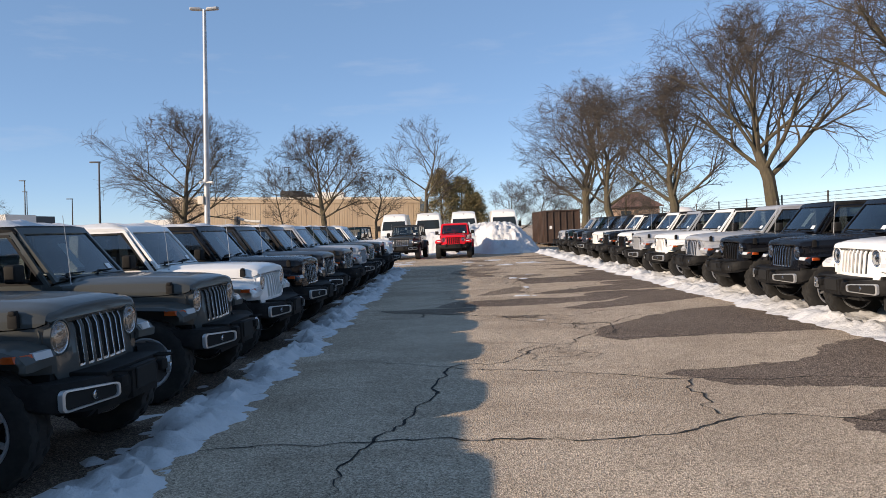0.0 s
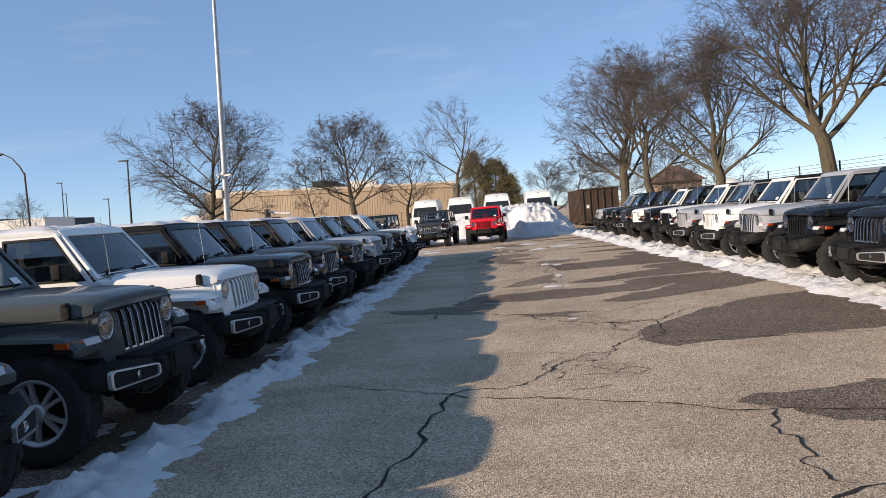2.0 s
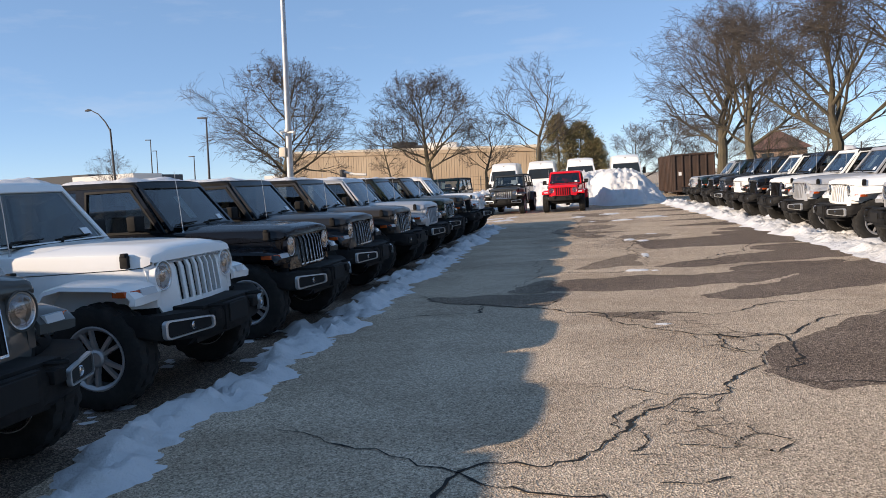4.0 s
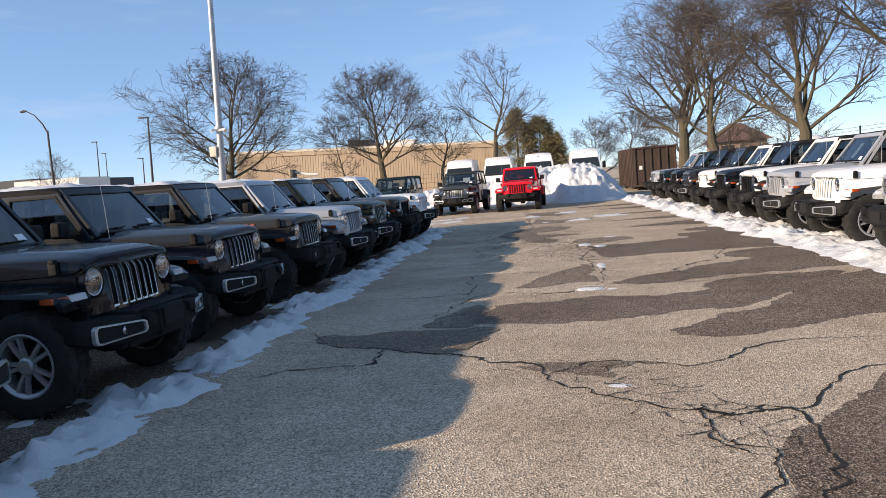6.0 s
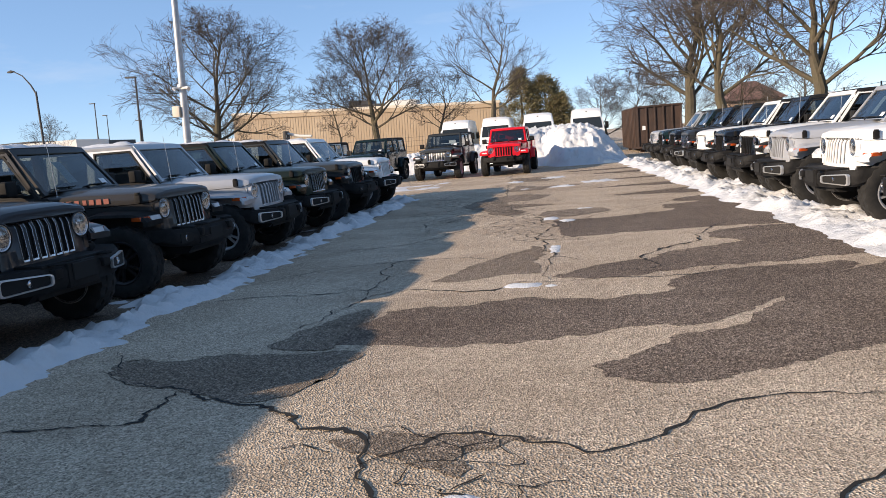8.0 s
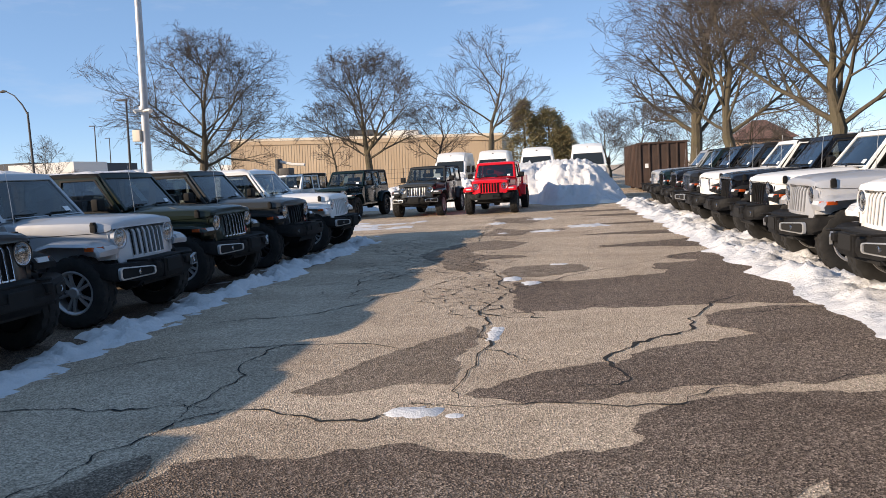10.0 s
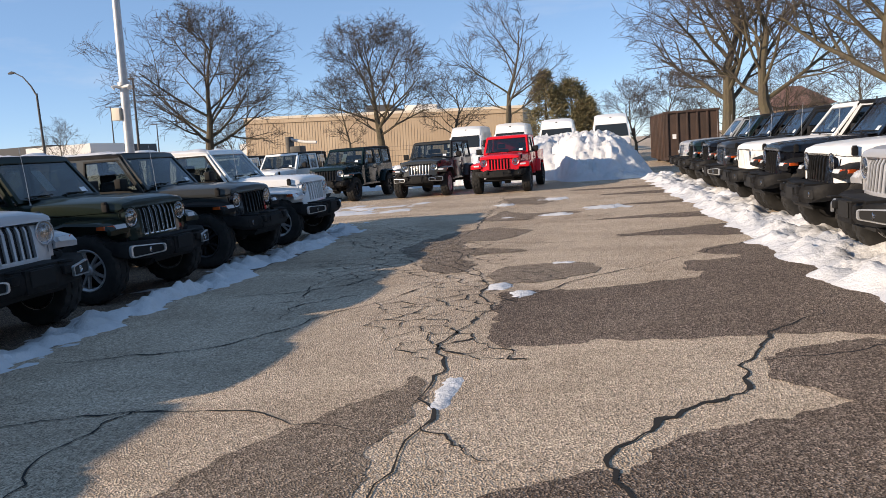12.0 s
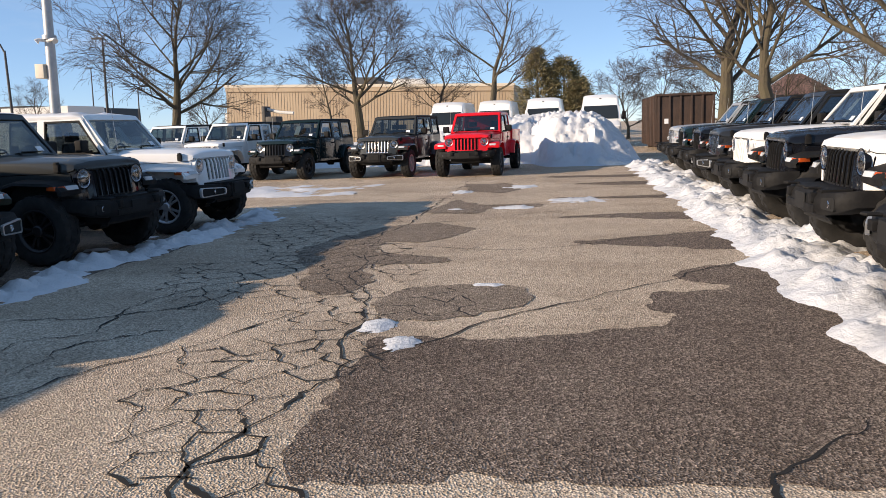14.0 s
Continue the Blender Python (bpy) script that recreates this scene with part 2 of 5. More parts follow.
def tube(bm, path, radius, sides=8, caps=True):
    path = [Vector(p) for p in path]
    rr = radius if isinstance(radius, (list, tuple)) else [radius] * len(path)
    rings, up = [], Vector((0.31, 0.17, 0.93))
    for i, p in enumerate(path):
        d = (path[min(i + 1, len(path) - 1)] - path[max(i - 1, 0)]).normalized()
        a = d.cross(up)
        if a.length < 0.05:
            a = d.cross(Vector((1, 0, 0)))
        a.normalize()
        b = d.cross(a)
        rings.append([p + rr[i] * (math.cos(k) * a + math.sin(k) * b) for k in (2 * math.pi * j / sides for j in range(sides))])
    loft(bm, rings, True, caps)


def ring_x(bm, cx, cy, cz, profile, sides=28):
    """A turned piece about the x axis: profile of (x, r)."""
    rings = [[(cx + x, cy + r * math.cos(a), cz + r * math.sin(a)) for a in (2 * math.pi * k / sides for k in range(sides))] for x, r in profile]
    loft(bm, rings, True, True)


# ---- ground ----
bm = bmesh.new()
bmesh.ops.create_grid(bm, x_segments=2, y_segments=2, size=1500)
ground = part("ground", bm, M["asphalt"], smooth=0)
tagged(ground, "weathered pale asphalt of a large parking lot", "ground", kind="structure")


def smooth_outline(pts, steps=9, wob=0.05, seed=0.0, closed=True):
    n, out = len(pts), []
    for i in range(n if closed else n - 1):
        p = [Vector((*(pts[(i + k) % n] if closed else pts[max(0, min(n - 1, i + k))]), 0)) for k in (-1, 0, 1, 2)]
        for s in range(steps):
            t = s / steps
            q = 0.5 * (2 * p[1] + (p[2] - p[0]) * t + (2 * p[0] - 5 * p[1] + 4 * p[2] - p[3]) * t * t + (3 * p[1] - p[0] - 3 * p[2] + p[3]) * t ** 3)
            w = noise.noise_vector(q * 1.7 + Vector((0, 0, seed))) * wob + noise.noise_vector(q * 6.5 + Vector((0, 0, seed))) * wob * 0.5 + noise.noise_vector(q * 23 + Vector((0, 0, seed))) * wob * 0.13
            out.append((q.x + w.x, q.y + w.y))
    return out


def flat_patch(name, pts, material, z=0.004, wob=0.06, label="", seed=0.0):
    bm = bmesh.new()
    f = bm.faces.new([bm.verts.new((x, y, z)) for x, y in smooth_outline(pts, 26, wob, seed)])
    bmesh.ops.triangulate(bm, faces=[f])
    return tagged(part(name, bm, material, smooth=0), label, "ground", kind="structure")


# Dark sheet under the whole left row, in the damp patches' tones.
flat_patch("dark_patch", [(-2.15, -5), (-2.1, 4), (-2.2, 12), (-2.3, 20), (-2.5, 26.4), (-5, 27.0), (-9, 26.5), (-9.5, 10), (-9, -5)], M["damp"], 0.0011, 0.1, "dark asphalt under the parked cars", 77.0)
DARK_PATCH = "dark asphalt patch, mainly damp with meltwater"
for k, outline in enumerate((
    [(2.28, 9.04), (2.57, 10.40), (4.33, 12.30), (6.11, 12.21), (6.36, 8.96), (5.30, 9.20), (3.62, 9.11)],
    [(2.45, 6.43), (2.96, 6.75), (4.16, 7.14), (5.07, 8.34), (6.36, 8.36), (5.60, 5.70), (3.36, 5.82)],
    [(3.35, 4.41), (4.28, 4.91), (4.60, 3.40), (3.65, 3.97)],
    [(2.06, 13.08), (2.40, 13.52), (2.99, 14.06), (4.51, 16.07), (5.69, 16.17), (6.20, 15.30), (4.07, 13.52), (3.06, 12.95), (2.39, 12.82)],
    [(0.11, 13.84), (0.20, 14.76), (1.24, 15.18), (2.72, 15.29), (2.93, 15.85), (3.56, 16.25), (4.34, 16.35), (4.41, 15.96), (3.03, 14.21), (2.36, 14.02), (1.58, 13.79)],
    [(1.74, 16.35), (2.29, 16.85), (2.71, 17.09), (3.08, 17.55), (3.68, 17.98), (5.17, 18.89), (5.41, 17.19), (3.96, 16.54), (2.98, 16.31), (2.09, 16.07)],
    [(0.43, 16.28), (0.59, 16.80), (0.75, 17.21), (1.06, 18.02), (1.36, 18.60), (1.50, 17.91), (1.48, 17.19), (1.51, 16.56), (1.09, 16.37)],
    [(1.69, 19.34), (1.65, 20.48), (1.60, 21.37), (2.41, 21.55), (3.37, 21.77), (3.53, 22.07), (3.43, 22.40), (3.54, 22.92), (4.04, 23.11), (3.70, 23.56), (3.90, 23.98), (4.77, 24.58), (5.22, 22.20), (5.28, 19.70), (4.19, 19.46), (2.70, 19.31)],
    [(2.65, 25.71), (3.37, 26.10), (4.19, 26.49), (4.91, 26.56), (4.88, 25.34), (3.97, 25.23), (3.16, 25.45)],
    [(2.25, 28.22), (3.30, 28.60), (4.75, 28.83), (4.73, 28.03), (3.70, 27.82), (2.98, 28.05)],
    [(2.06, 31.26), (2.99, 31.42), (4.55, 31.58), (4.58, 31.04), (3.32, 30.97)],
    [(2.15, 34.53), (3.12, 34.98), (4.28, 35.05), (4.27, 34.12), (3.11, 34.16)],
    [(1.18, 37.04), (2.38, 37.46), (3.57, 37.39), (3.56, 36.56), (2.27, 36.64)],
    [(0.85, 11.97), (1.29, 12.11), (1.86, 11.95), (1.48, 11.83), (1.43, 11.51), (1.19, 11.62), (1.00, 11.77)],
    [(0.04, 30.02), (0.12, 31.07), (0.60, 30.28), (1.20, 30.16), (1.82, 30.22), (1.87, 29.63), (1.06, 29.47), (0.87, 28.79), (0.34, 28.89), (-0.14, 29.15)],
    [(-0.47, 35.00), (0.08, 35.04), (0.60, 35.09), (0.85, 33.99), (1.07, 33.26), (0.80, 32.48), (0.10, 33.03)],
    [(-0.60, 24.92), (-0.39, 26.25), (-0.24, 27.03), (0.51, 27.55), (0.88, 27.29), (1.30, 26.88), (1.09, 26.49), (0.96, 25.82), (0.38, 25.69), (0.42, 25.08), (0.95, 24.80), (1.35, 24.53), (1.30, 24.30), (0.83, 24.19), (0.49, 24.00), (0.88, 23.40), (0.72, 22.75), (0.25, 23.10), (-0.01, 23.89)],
    # In the next two, drying tones also darken the parked cars' shade.
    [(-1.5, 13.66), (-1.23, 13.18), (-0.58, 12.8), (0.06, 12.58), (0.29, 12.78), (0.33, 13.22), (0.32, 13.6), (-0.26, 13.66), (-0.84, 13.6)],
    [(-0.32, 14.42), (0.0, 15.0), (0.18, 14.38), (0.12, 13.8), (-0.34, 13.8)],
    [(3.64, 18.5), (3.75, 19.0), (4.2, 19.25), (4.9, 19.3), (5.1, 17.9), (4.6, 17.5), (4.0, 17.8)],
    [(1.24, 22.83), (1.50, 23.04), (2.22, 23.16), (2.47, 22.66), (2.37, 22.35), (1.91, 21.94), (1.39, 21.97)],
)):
    flat_patch("dark_patch", outline, M["drying" if k == 6 or k > 12 and k != 19 else "damp"], 0.0015 + 0.0002 * k, label=DARK_PATCH, seed=k * 3.1, wob=0.15)


def crack_band(bm, pts, width, seed, wob=0.12, steps=14, taper=True):
    line = smooth_outline(pts, steps, wob, seed, closed=False) + ([] if taper else [tuple(pts[-1])])
    rows = []
    for i, (x, y) in enumerate(line):
        a, b = Vector((*line[max(i - 1, 0)], 0)), Vector((*line[min(i + 1, len(line) - 1)], 0))
        side = (b - a).normalized().cross(Vector((0, 0, 1)))
        w = width * (0.25 + 1.3 * abs(noise.noise(Vector((x * 5, y * 5, seed))))) * (min(1, 0.2 + 5 * min(i, len(line) - 1 - i) / len(line)) if taper else 1)
        j = side * (noise.noise(Vector((x * 9, y * 9, seed))) * 0.04 + noise.noise(Vector((x * 31, y * 31, seed))) * 0.026) * (wob / 0.12)
        rows.append([(x + j.x + q * side.x * w, y + j.y + q * side.y * w, 0.006) for q in (-1 - 0.5 * noise.noise(Vector((x * 40, y * 40, 3))), 1 + 0.5 * noise.noise(Vector((x * 40, y * 40, 9))))])
    loft(bm, rows, False)


def crack(pts, width=0.03, seed=0.0):
    bm = bmesh.new()
    crack_band(bm, pts, width, seed)
    return tagged(part("crack", bm, M["crack"], smooth=0), "dark open crack in the asphalt", "crack", kind="structure")


def crack_web(x0, y0, nx, ny, dx, dy, chance, seed, fine=1.0):
    """A honeycomb of fine cracks, as alligatored asphalt has."""
    bm = bmesh.new()
    spot = {(i, j): (x0 + dx * i + rng.uniform(-0.36, 0.36) * dx, y0 + dy * j + rng.uniform(-0.3, 0.3) * dy + 0.22 * dy * (1 if (i + j) % 2 else -1)) for i in range(nx) for j in range(ny)}
    for (i, j), p in spot.items():
        for q in ((i + 1, j),) + (((i, j + 1),) if (i + j) % 2 else ()):
            if q in spot and 0.48 + 0.22 * rng.random() < chance((p[0] + spot[q][0]) / 2, (p[1] + spot[q][1]) / 2):
                crack_band(bm, [p, spot[q]], fine * rng.uniform(0.006, 0.016), seed + i + j * 7.7, 0.06, 7, False)
    return tagged(part("crack_web", bm, M["crack"], smooth=0), "web of fine alligator cracks in the asphalt", "crack", kind="stuff")


for k, (w, pts) in enumerate((
    (0.022, [(-0.37, 2.47), (-0.37, 3.16), (-0.28, 4.25), (-0.01, 5.14), (0.18, 7.12), (0.68, 7.43), (0.86, 7.64), (1.08, 8.0), (1.21, 8.19), (1.31, 8.43), (1.5, 8.65), (1.79, 8.8), (1.91, 9.17), (2.18, 9.66), (2.22, 9.95), (2.22, 10.64)]),
    (0.02, [(-2.56, 4.05), (-0.39, 4.25), (0.76, 4.22), (1.84, 4.20), (2.62, 4.69), (3.65, 4.47), (5.40, 4.20)]),
    (0.02, [(2.63, 6.18), (2.48, 5.27), (2.62, 4.69)]),
    (0.018, [(-1.21, 7.96), (0.17, 7.27), (1.43, 6.78), (2.65, 6.23), (4.40, 6.03), (5.60, 5.60)]),
    (0.024, [(-1.59, 13.82), (-1.21, 13.13), (-0.58, 12.8), (-0.27, 12.67), (0.08, 12.56), (0.3, 12.38), (0.6, 12.13), (0.85, 12.0), (1.11, 11.42), (1.57, 11.02), (1.94, 10.71), (2.22, 10.64), (2.52, 10.8), (3.28, 11.57), (4.65, 12.66)]),
    (0.016, [(-1.6, 12.0), (-0.9, 12.2), (-0.67, 12.25), (-0.55, 12.38), (-0.57, 12.67), (-0.58, 12.8)]),
    (0.011, [(1.1, 7.93), (1.21, 8.04), (1.23, 7.87), (1.17, 7.69), (1.1, 7.65)]),
    (0.012, [(1.09, 8.0), (1.05, 8.14), (1.04, 8.38), (1.11, 8.54), (1.24, 8.67)]),
    (0.01, [(0.76, 8.87), (1.02, 8.85), (1.24, 8.85), (1.55, 8.83), (1.79, 8.8)]),
    (0.012, [(2.22, 10.64), (2.05, 10.9), (1.96, 10.47), (2.01, 10.12), (2.22, 9.88)]),
    (0.02, [(2.22, 10.64), (2.52, 10.71), (2.52, 10.09), (2.43, 9.65), (2.25, 9.28)]),
    (0.009, [(2.25, 10.27), (2.35, 10.3), (2.46, 10.29)]),
    (0.009, [(2.25, 9.95), (2.36, 9.93), (2.46, 9.86)]),
    (0.009, [(2.18, 9.59), (2.3, 9.62), (2.42, 9.63)]),
    (0.012, [(1.31, 8.43), (1.47, 8.33), (1.64, 8.41), (1.78, 8.75)]),
    (0.014, [(2.12, 9.38), (2.24, 9.22), (2.58, 9.14), (3.6, 9.1), (5.4, 8.95)]),
    (0.018, [(-0.44, 14.28), (-0.28, 14.66), (-0.17, 15.13), (-0.1, 15.59), (0.16, 15.89), (0.73, 15.8), (1.11, 15.74), (1.28, 15.99), (1.49, 16.0), (2.98, 16.05), (3.27, 16.31), (5.12, 16.94)]),
    (0.014, [(-0.23, 17.75), (-0.27, 17.4), (-0.2, 16.33), (-0.1, 15.59)]),
    (0.012, [(-1.78, 15.84), (-1.33, 15.89), (-0.75, 15.92), (-0.29, 15.92), (0.16, 15.89)]),
    (0.026, [(2.47, 16.33), (2.73, 16.57), (2.69, 17.26), (3.04, 17.85), (3.39, 18.21), (3.65, 19.13), (3.79, 19.58), (4.35, 20.27)]),
    (0.018, [(3.59, 18.78), (4.63, 19.18), (4.97, 19.09)]),
    (0.02, [(1.69, 16.05), (1.62, 18.06), (1.38, 19.46), (1.49, 20.70), (1.29, 21.76), (0.88, 22.96), (0.25, 25.09)]),
    (0.02, [(0.14, 25.09), (0.07, 27.13), (-0.03, 29.44), (-0.15, 31.33), (-0.47, 34.88), (-0.84, 38.81)]),
    (0.018, [(1.41, 20.70), (2.83, 22.64), (4.57, 24.59)]),
    (0.016, [(-1.84, 16.53), (-0.96, 17.56), (0.17, 17.84), (1.49, 17.39)]),
    (0.016, [(-1.80, 18.95), (-0.66, 19.31), (0.16, 20.75), (0.88, 22.64)]),
    (0.016, [(-1.73, 21.48), (-0.58, 21.96), (-0.06, 23.12)]),
    (0.016, [(-2.09, 24.01), (-0.49, 24.47), (0.14, 25.54), (2.23, 25.18), (4.51, 27.03)]),
    (0.014, [(-1.80, 27.26), (0.35, 27.56), (2.47, 29.24), (4.47, 30.70)]),
    (0.014, [(-3.41, 31.39), (-0.01, 31.54), (2.25, 32.88), (4.17, 34.72)]),
    (0.02, [(0.97, 11.72), (1.48, 12.10), (2.15, 11.89), (2.82, 12.46), (4.06, 12.54)]),
    (0.014, [(-0.52, 20.29), (-0.55, 20.82), (-0.45, 21.1), (-0.26, 21.34), (0.0, 21.53)]),
    (0.013, [(-0.96, 20.78), (-0.95, 21.13), (-0.7, 21.31), (-0.82, 22.1), (-0.84, 22.66), (-0.38, 23.19)]),
    (0.012, [(1.62, 17.6), (1.85, 17.35), (2.15, 17.2)]),
)):
    crack(pts, w * 0.85, k * 2.7)

rng = random.Random(5)
crack_web(-2.0, 18.9, 25, 38, 0.17, 0.262, lambda x, y: 1.45 - (0.75 if y > 22 else 1.3) * abs(x - 1.5 + 0.32 * (y - 19.6) - 0.3 * math.sin(y * 1.8)) - 0.06 * abs(y - 23.5) + 0.3 * math.sin(x * 5 + y * 3), 3.0)
crack_web(-0.1, 10.1, 17, 11, 0.17, 0.2, lambda x, y: 1.05 - 0.9 * abs(x - 1.7 - 0.6 * (11.2 - y)) + 0.25 * math.sin(x * 7 + y * 3), 50.0, 0.6)
crack_web(1.1, 7.2, 8, 8, 0.15, 0.18, lambda x, y: 0.9 - 0.9 * abs(x - 1.55) - 0.5 * abs(y - 7.9) + 0.25 * math.sin(x * 7 + y * 5), 80.0, 0.7)

# ---- snow ----


def snow_sheet(name, x0, x1, y0, y1, step, height, label, category="snow", kind="stuff"):
    """Lumpy snow: height(x, y) in metres above the ground; what would lie under the ground is left out."""
    nx, ny = max(2, int((x1 - x0) / step)), max(2, int((y1 - y0) / step))
    zs = {}
    for j in range(ny + 1):
        for i in range(nx + 1):
            x, y = x0 + (x1 - x0) * i / nx, y0 + (y1 - y0) * j / ny
            zs[i, j] = (x, y, height(x, y))
    bm = bmesh.new()
    vs = {}

    def vert(k):
        if k not in vs:
            x, y, z = zs[k]
            vs[k] = bm.verts.new((x, y, max(z, -0.02)))
        return vs[k]

    for j in range(ny):
        for i in range(nx):
            ks = ((i, j), (i + 1, j), (i + 1, j + 1), (i, j + 1))
            if max(zs[k][2] for k in ks) > 0.001:
                bm.faces.new([vert(k) for k in ks])
    return tagged(part(name, bm, M["snow"], smooth=60), label, category, kind=kind)


def lumps(x, y, f=1.0, seed=0.0):
    return noise.fractal(Vector((x * f, y * f, seed)), 0.8, 2.1, 5)


def left_berm(x, y):
    edge = -1.46 - 0.035 * (y - 3) + 0.24 * lumps(0, y, 0.9, 3) + 0.09 * lumps(x, y, 2.4, 8)
    inner = edge - 0.72 - 0.35 * lumps(0, y, 1.1, 7)
    if y > 28.2:
        edge -= 0.35 * (y - 28.2)
    d = min(edge - x, x - inner)
    scrap = 0.05 * lumps(x, y, 1.6, 61) - 0.022 if inner - 0.8 < x < inner + 0.2 else -1
    return max(min(0.075, 0.26 * d) + (0.08 * lumps(x, y, 2.6, 1) + 0.07 * lumps(x, y, 6, 2) + 0.035 * lumps(x, y, 13, 5)) * min(1, max(0, d * 4)) - 0.012, scrap)


def right_edge(y):
    return 5.85 - 0.058 * y


def right_berm(x, y):
    edge = right_edge(y) + 0.22 * lumps(0, y, 0.8, 13) + 0.05 * lumps(x, y, 1.6, 18)
    w = 1.25 + 0.5 * lumps(0, y, 0.6, 21)
    d = min(x - edge, edge + w - x)
    return min(0.11, 0.34 * d) + (0.085 * lumps(x, y, 1.5, 11) + 0.075 * lumps(x, y, 4.2, 4) + 0.035 * lumps(x, y, 10, 5)) * min(1, max(0, d * 3)) - 0.004


snow_sheet("snow_berm", -3.8, -0.9, -4, 30.5, 0.05, left_berm, "thin ridge of old ploughed snow along the parked cars")
snow_sheet("snow_berm", 2.6, 7.6, 2, 42, 0.065, right_berm, "lumpy white snow bank along the row of parked cars")


def pile(x, y):
    xs, hs = (-9.5, -8.5, -6, -3.3, -1.6, -0.8, 0.6, 1.6, 2.3, 2.8, 3.35, 4.0), (0.0, 0.85, 1.0, 1.2, 1.55, 1.65, 1.74, 1.76, 1.68, 1.4, 0.8, 0.0)
    k = min(max(sum(v <= x for v in xs) - 1, 0), len(xs) - 2)
    u = min(1, max(0, (x - xs[k]) / (xs[k + 1] - xs[k])))
    h = hs[k] + (hs[k + 1] - hs[k]) * u
    foot = 41.9 + 2.2 / (1 + math.exp((x - 0.5) / 0.14)) + 0.6 / (1 + math.exp((x + 2.1) / 0.1)) + 0.25 * lumps(x, 0, 0.9, 30)
    up = min(1, max(0, (y - foot) / (2.6 if x > 0 else 2.2)))
    back = min(1, max(0, (50.0 - y) / 2.5))
    z = h * math.sin(up * math.pi / 2) ** 0.85 * math.sin(back * math.pi / 2)
    rough = 0.12 * lumps(x, y, 1.0, 31) + 0.14 * lumps(x, y, 2.8, 35) + 0.11 * lumps(x, y, 6, 36) + 0.05 * lumps(x, y, 13, 37)
    return z + rough * min(1, max(0, z * 2.0)) - 0.04


snow_sheet("snow_pile", -9, 4.4, 41.2, 50.5, 0.085, pile, "large heap of ploughed white snow beside the parked pickup")


def heap(x, y):
    return 2.5 * max(0, 1 - ((x - 12.5) / 1.7) ** 2 - ((y - 45) / 2.4) ** 2) ** 0.6 + 0.25 * lumps(x, y, 1.1, 41) - 0.2


snow_sheet("snow_pile", 10.2, 14.6, 42.2, 48, 0.15, heap, "rounded snow heap behind the parked cars")


def thin_snow(x, y):
    d = 1 - ((x + 6.2) / 3.4) ** 2 - ((y - 33.9) / 2.1) ** 2
    return 0.05 * min(1, d) + 0.07 * lumps(x, y, 0.9, 51) - 0.015


snow_sheet("snow_patch", -9.8, -2.6, 31.2, 36.8, 0.12, thin_snow, "thin patchy snow left on the lot", "snow")
for cx, cy, rx, ry, s in ((1.66, 18.21, 0.07, 0.42, 1), (1.45, 21.70, 0.15, 0.2, 2), (1.75, 21.26, 0.13, 0.2, 3), (1.44, 15.86, 0.2, 0.12, 4), (2.03, 23.15, 0.16, 0.09, 5), (-0.13, 32.83, 0.24, 0.3, 10), (1.43, 29.61, 0.4, 0.22, 11), (0.45, 29.40, 0.16, 0.1, 12), (1.52, 11.35, 0.1, 0.05, 6), (2.43, 30.76, 0.5, 0.35, 7), (1.07, 33.97, 0.35, 0.4, 8), (1.71, 15.79, 0.06, 0.05, 9)):
    snow_sheet("snow_scrap", cx - rx * 1.5, cx + rx * 1.5, cy - ry * 1.5, cy + ry * 1.5, min(rx, ry) / 4,
               lambda x, y: min(0.03, 0.2 * min(rx, ry)) * (1 - ((x - cx) / rx) ** 2 - ((y - cy) / ry) ** 2) + 0.15 * min(rx, ry) * lumps(x, y, 8, s) - 0.002, "scrap of melting snow lying in a crack")

# ---- off-road SUVs: nose at x = 0, body towards -x, y to the car's left ----
FRONT_AXLE, REAR_AXLE, TYRE_R, BELT = -0.77, -3.78, 0.41, 1.25
MESH = {}


def keep(name, smooth=35):
    def wrap(fn):
        bm = bmesh.new()
        fn(bm)
        for v in bm.verts:
            v.co.z = min(v.co.z, BELT + (v.co.z - BELT) * 0.93)
        MESH[name] = mesh_of(bm, name, smooth)
        return fn
    return wrap


@keep("tyre")
def _(bm):
    r = TYRE_R
    prof = [(-0.10, 0.235, 0), (-0.122, 0.27, 0), (-0.13, 0.33, 0), (-0.126, 0.375, 0), (-0.118, r - 0.012, 1), (-0.062, r, 1), (-0.05, r - 0.016, 0), (-0.042, r, 2), (0.042, r, 2), (0.05, r - 0.016, 0),
            (0.062, r, 1), (0.118, r - 0.012, 1), (0.126, 0.375, 0), (0.13, 0.33, 0), (0.122, 0.27, 0), (0.10, 0.235, 0)]
    sides = 80
    rings = []
    for y, rr, lug in prof:
        ring = []
        for k in range(sides):
            a = 2 * math.pi * k / sides
            q = rr - (0.013 if lug and (k // 2 + lug) % 2 else 0)
            ring.append((q * math.cos(a), y, q * math.sin(a)))
        rings.append(ring)
    loft(bm, rings, True, False)


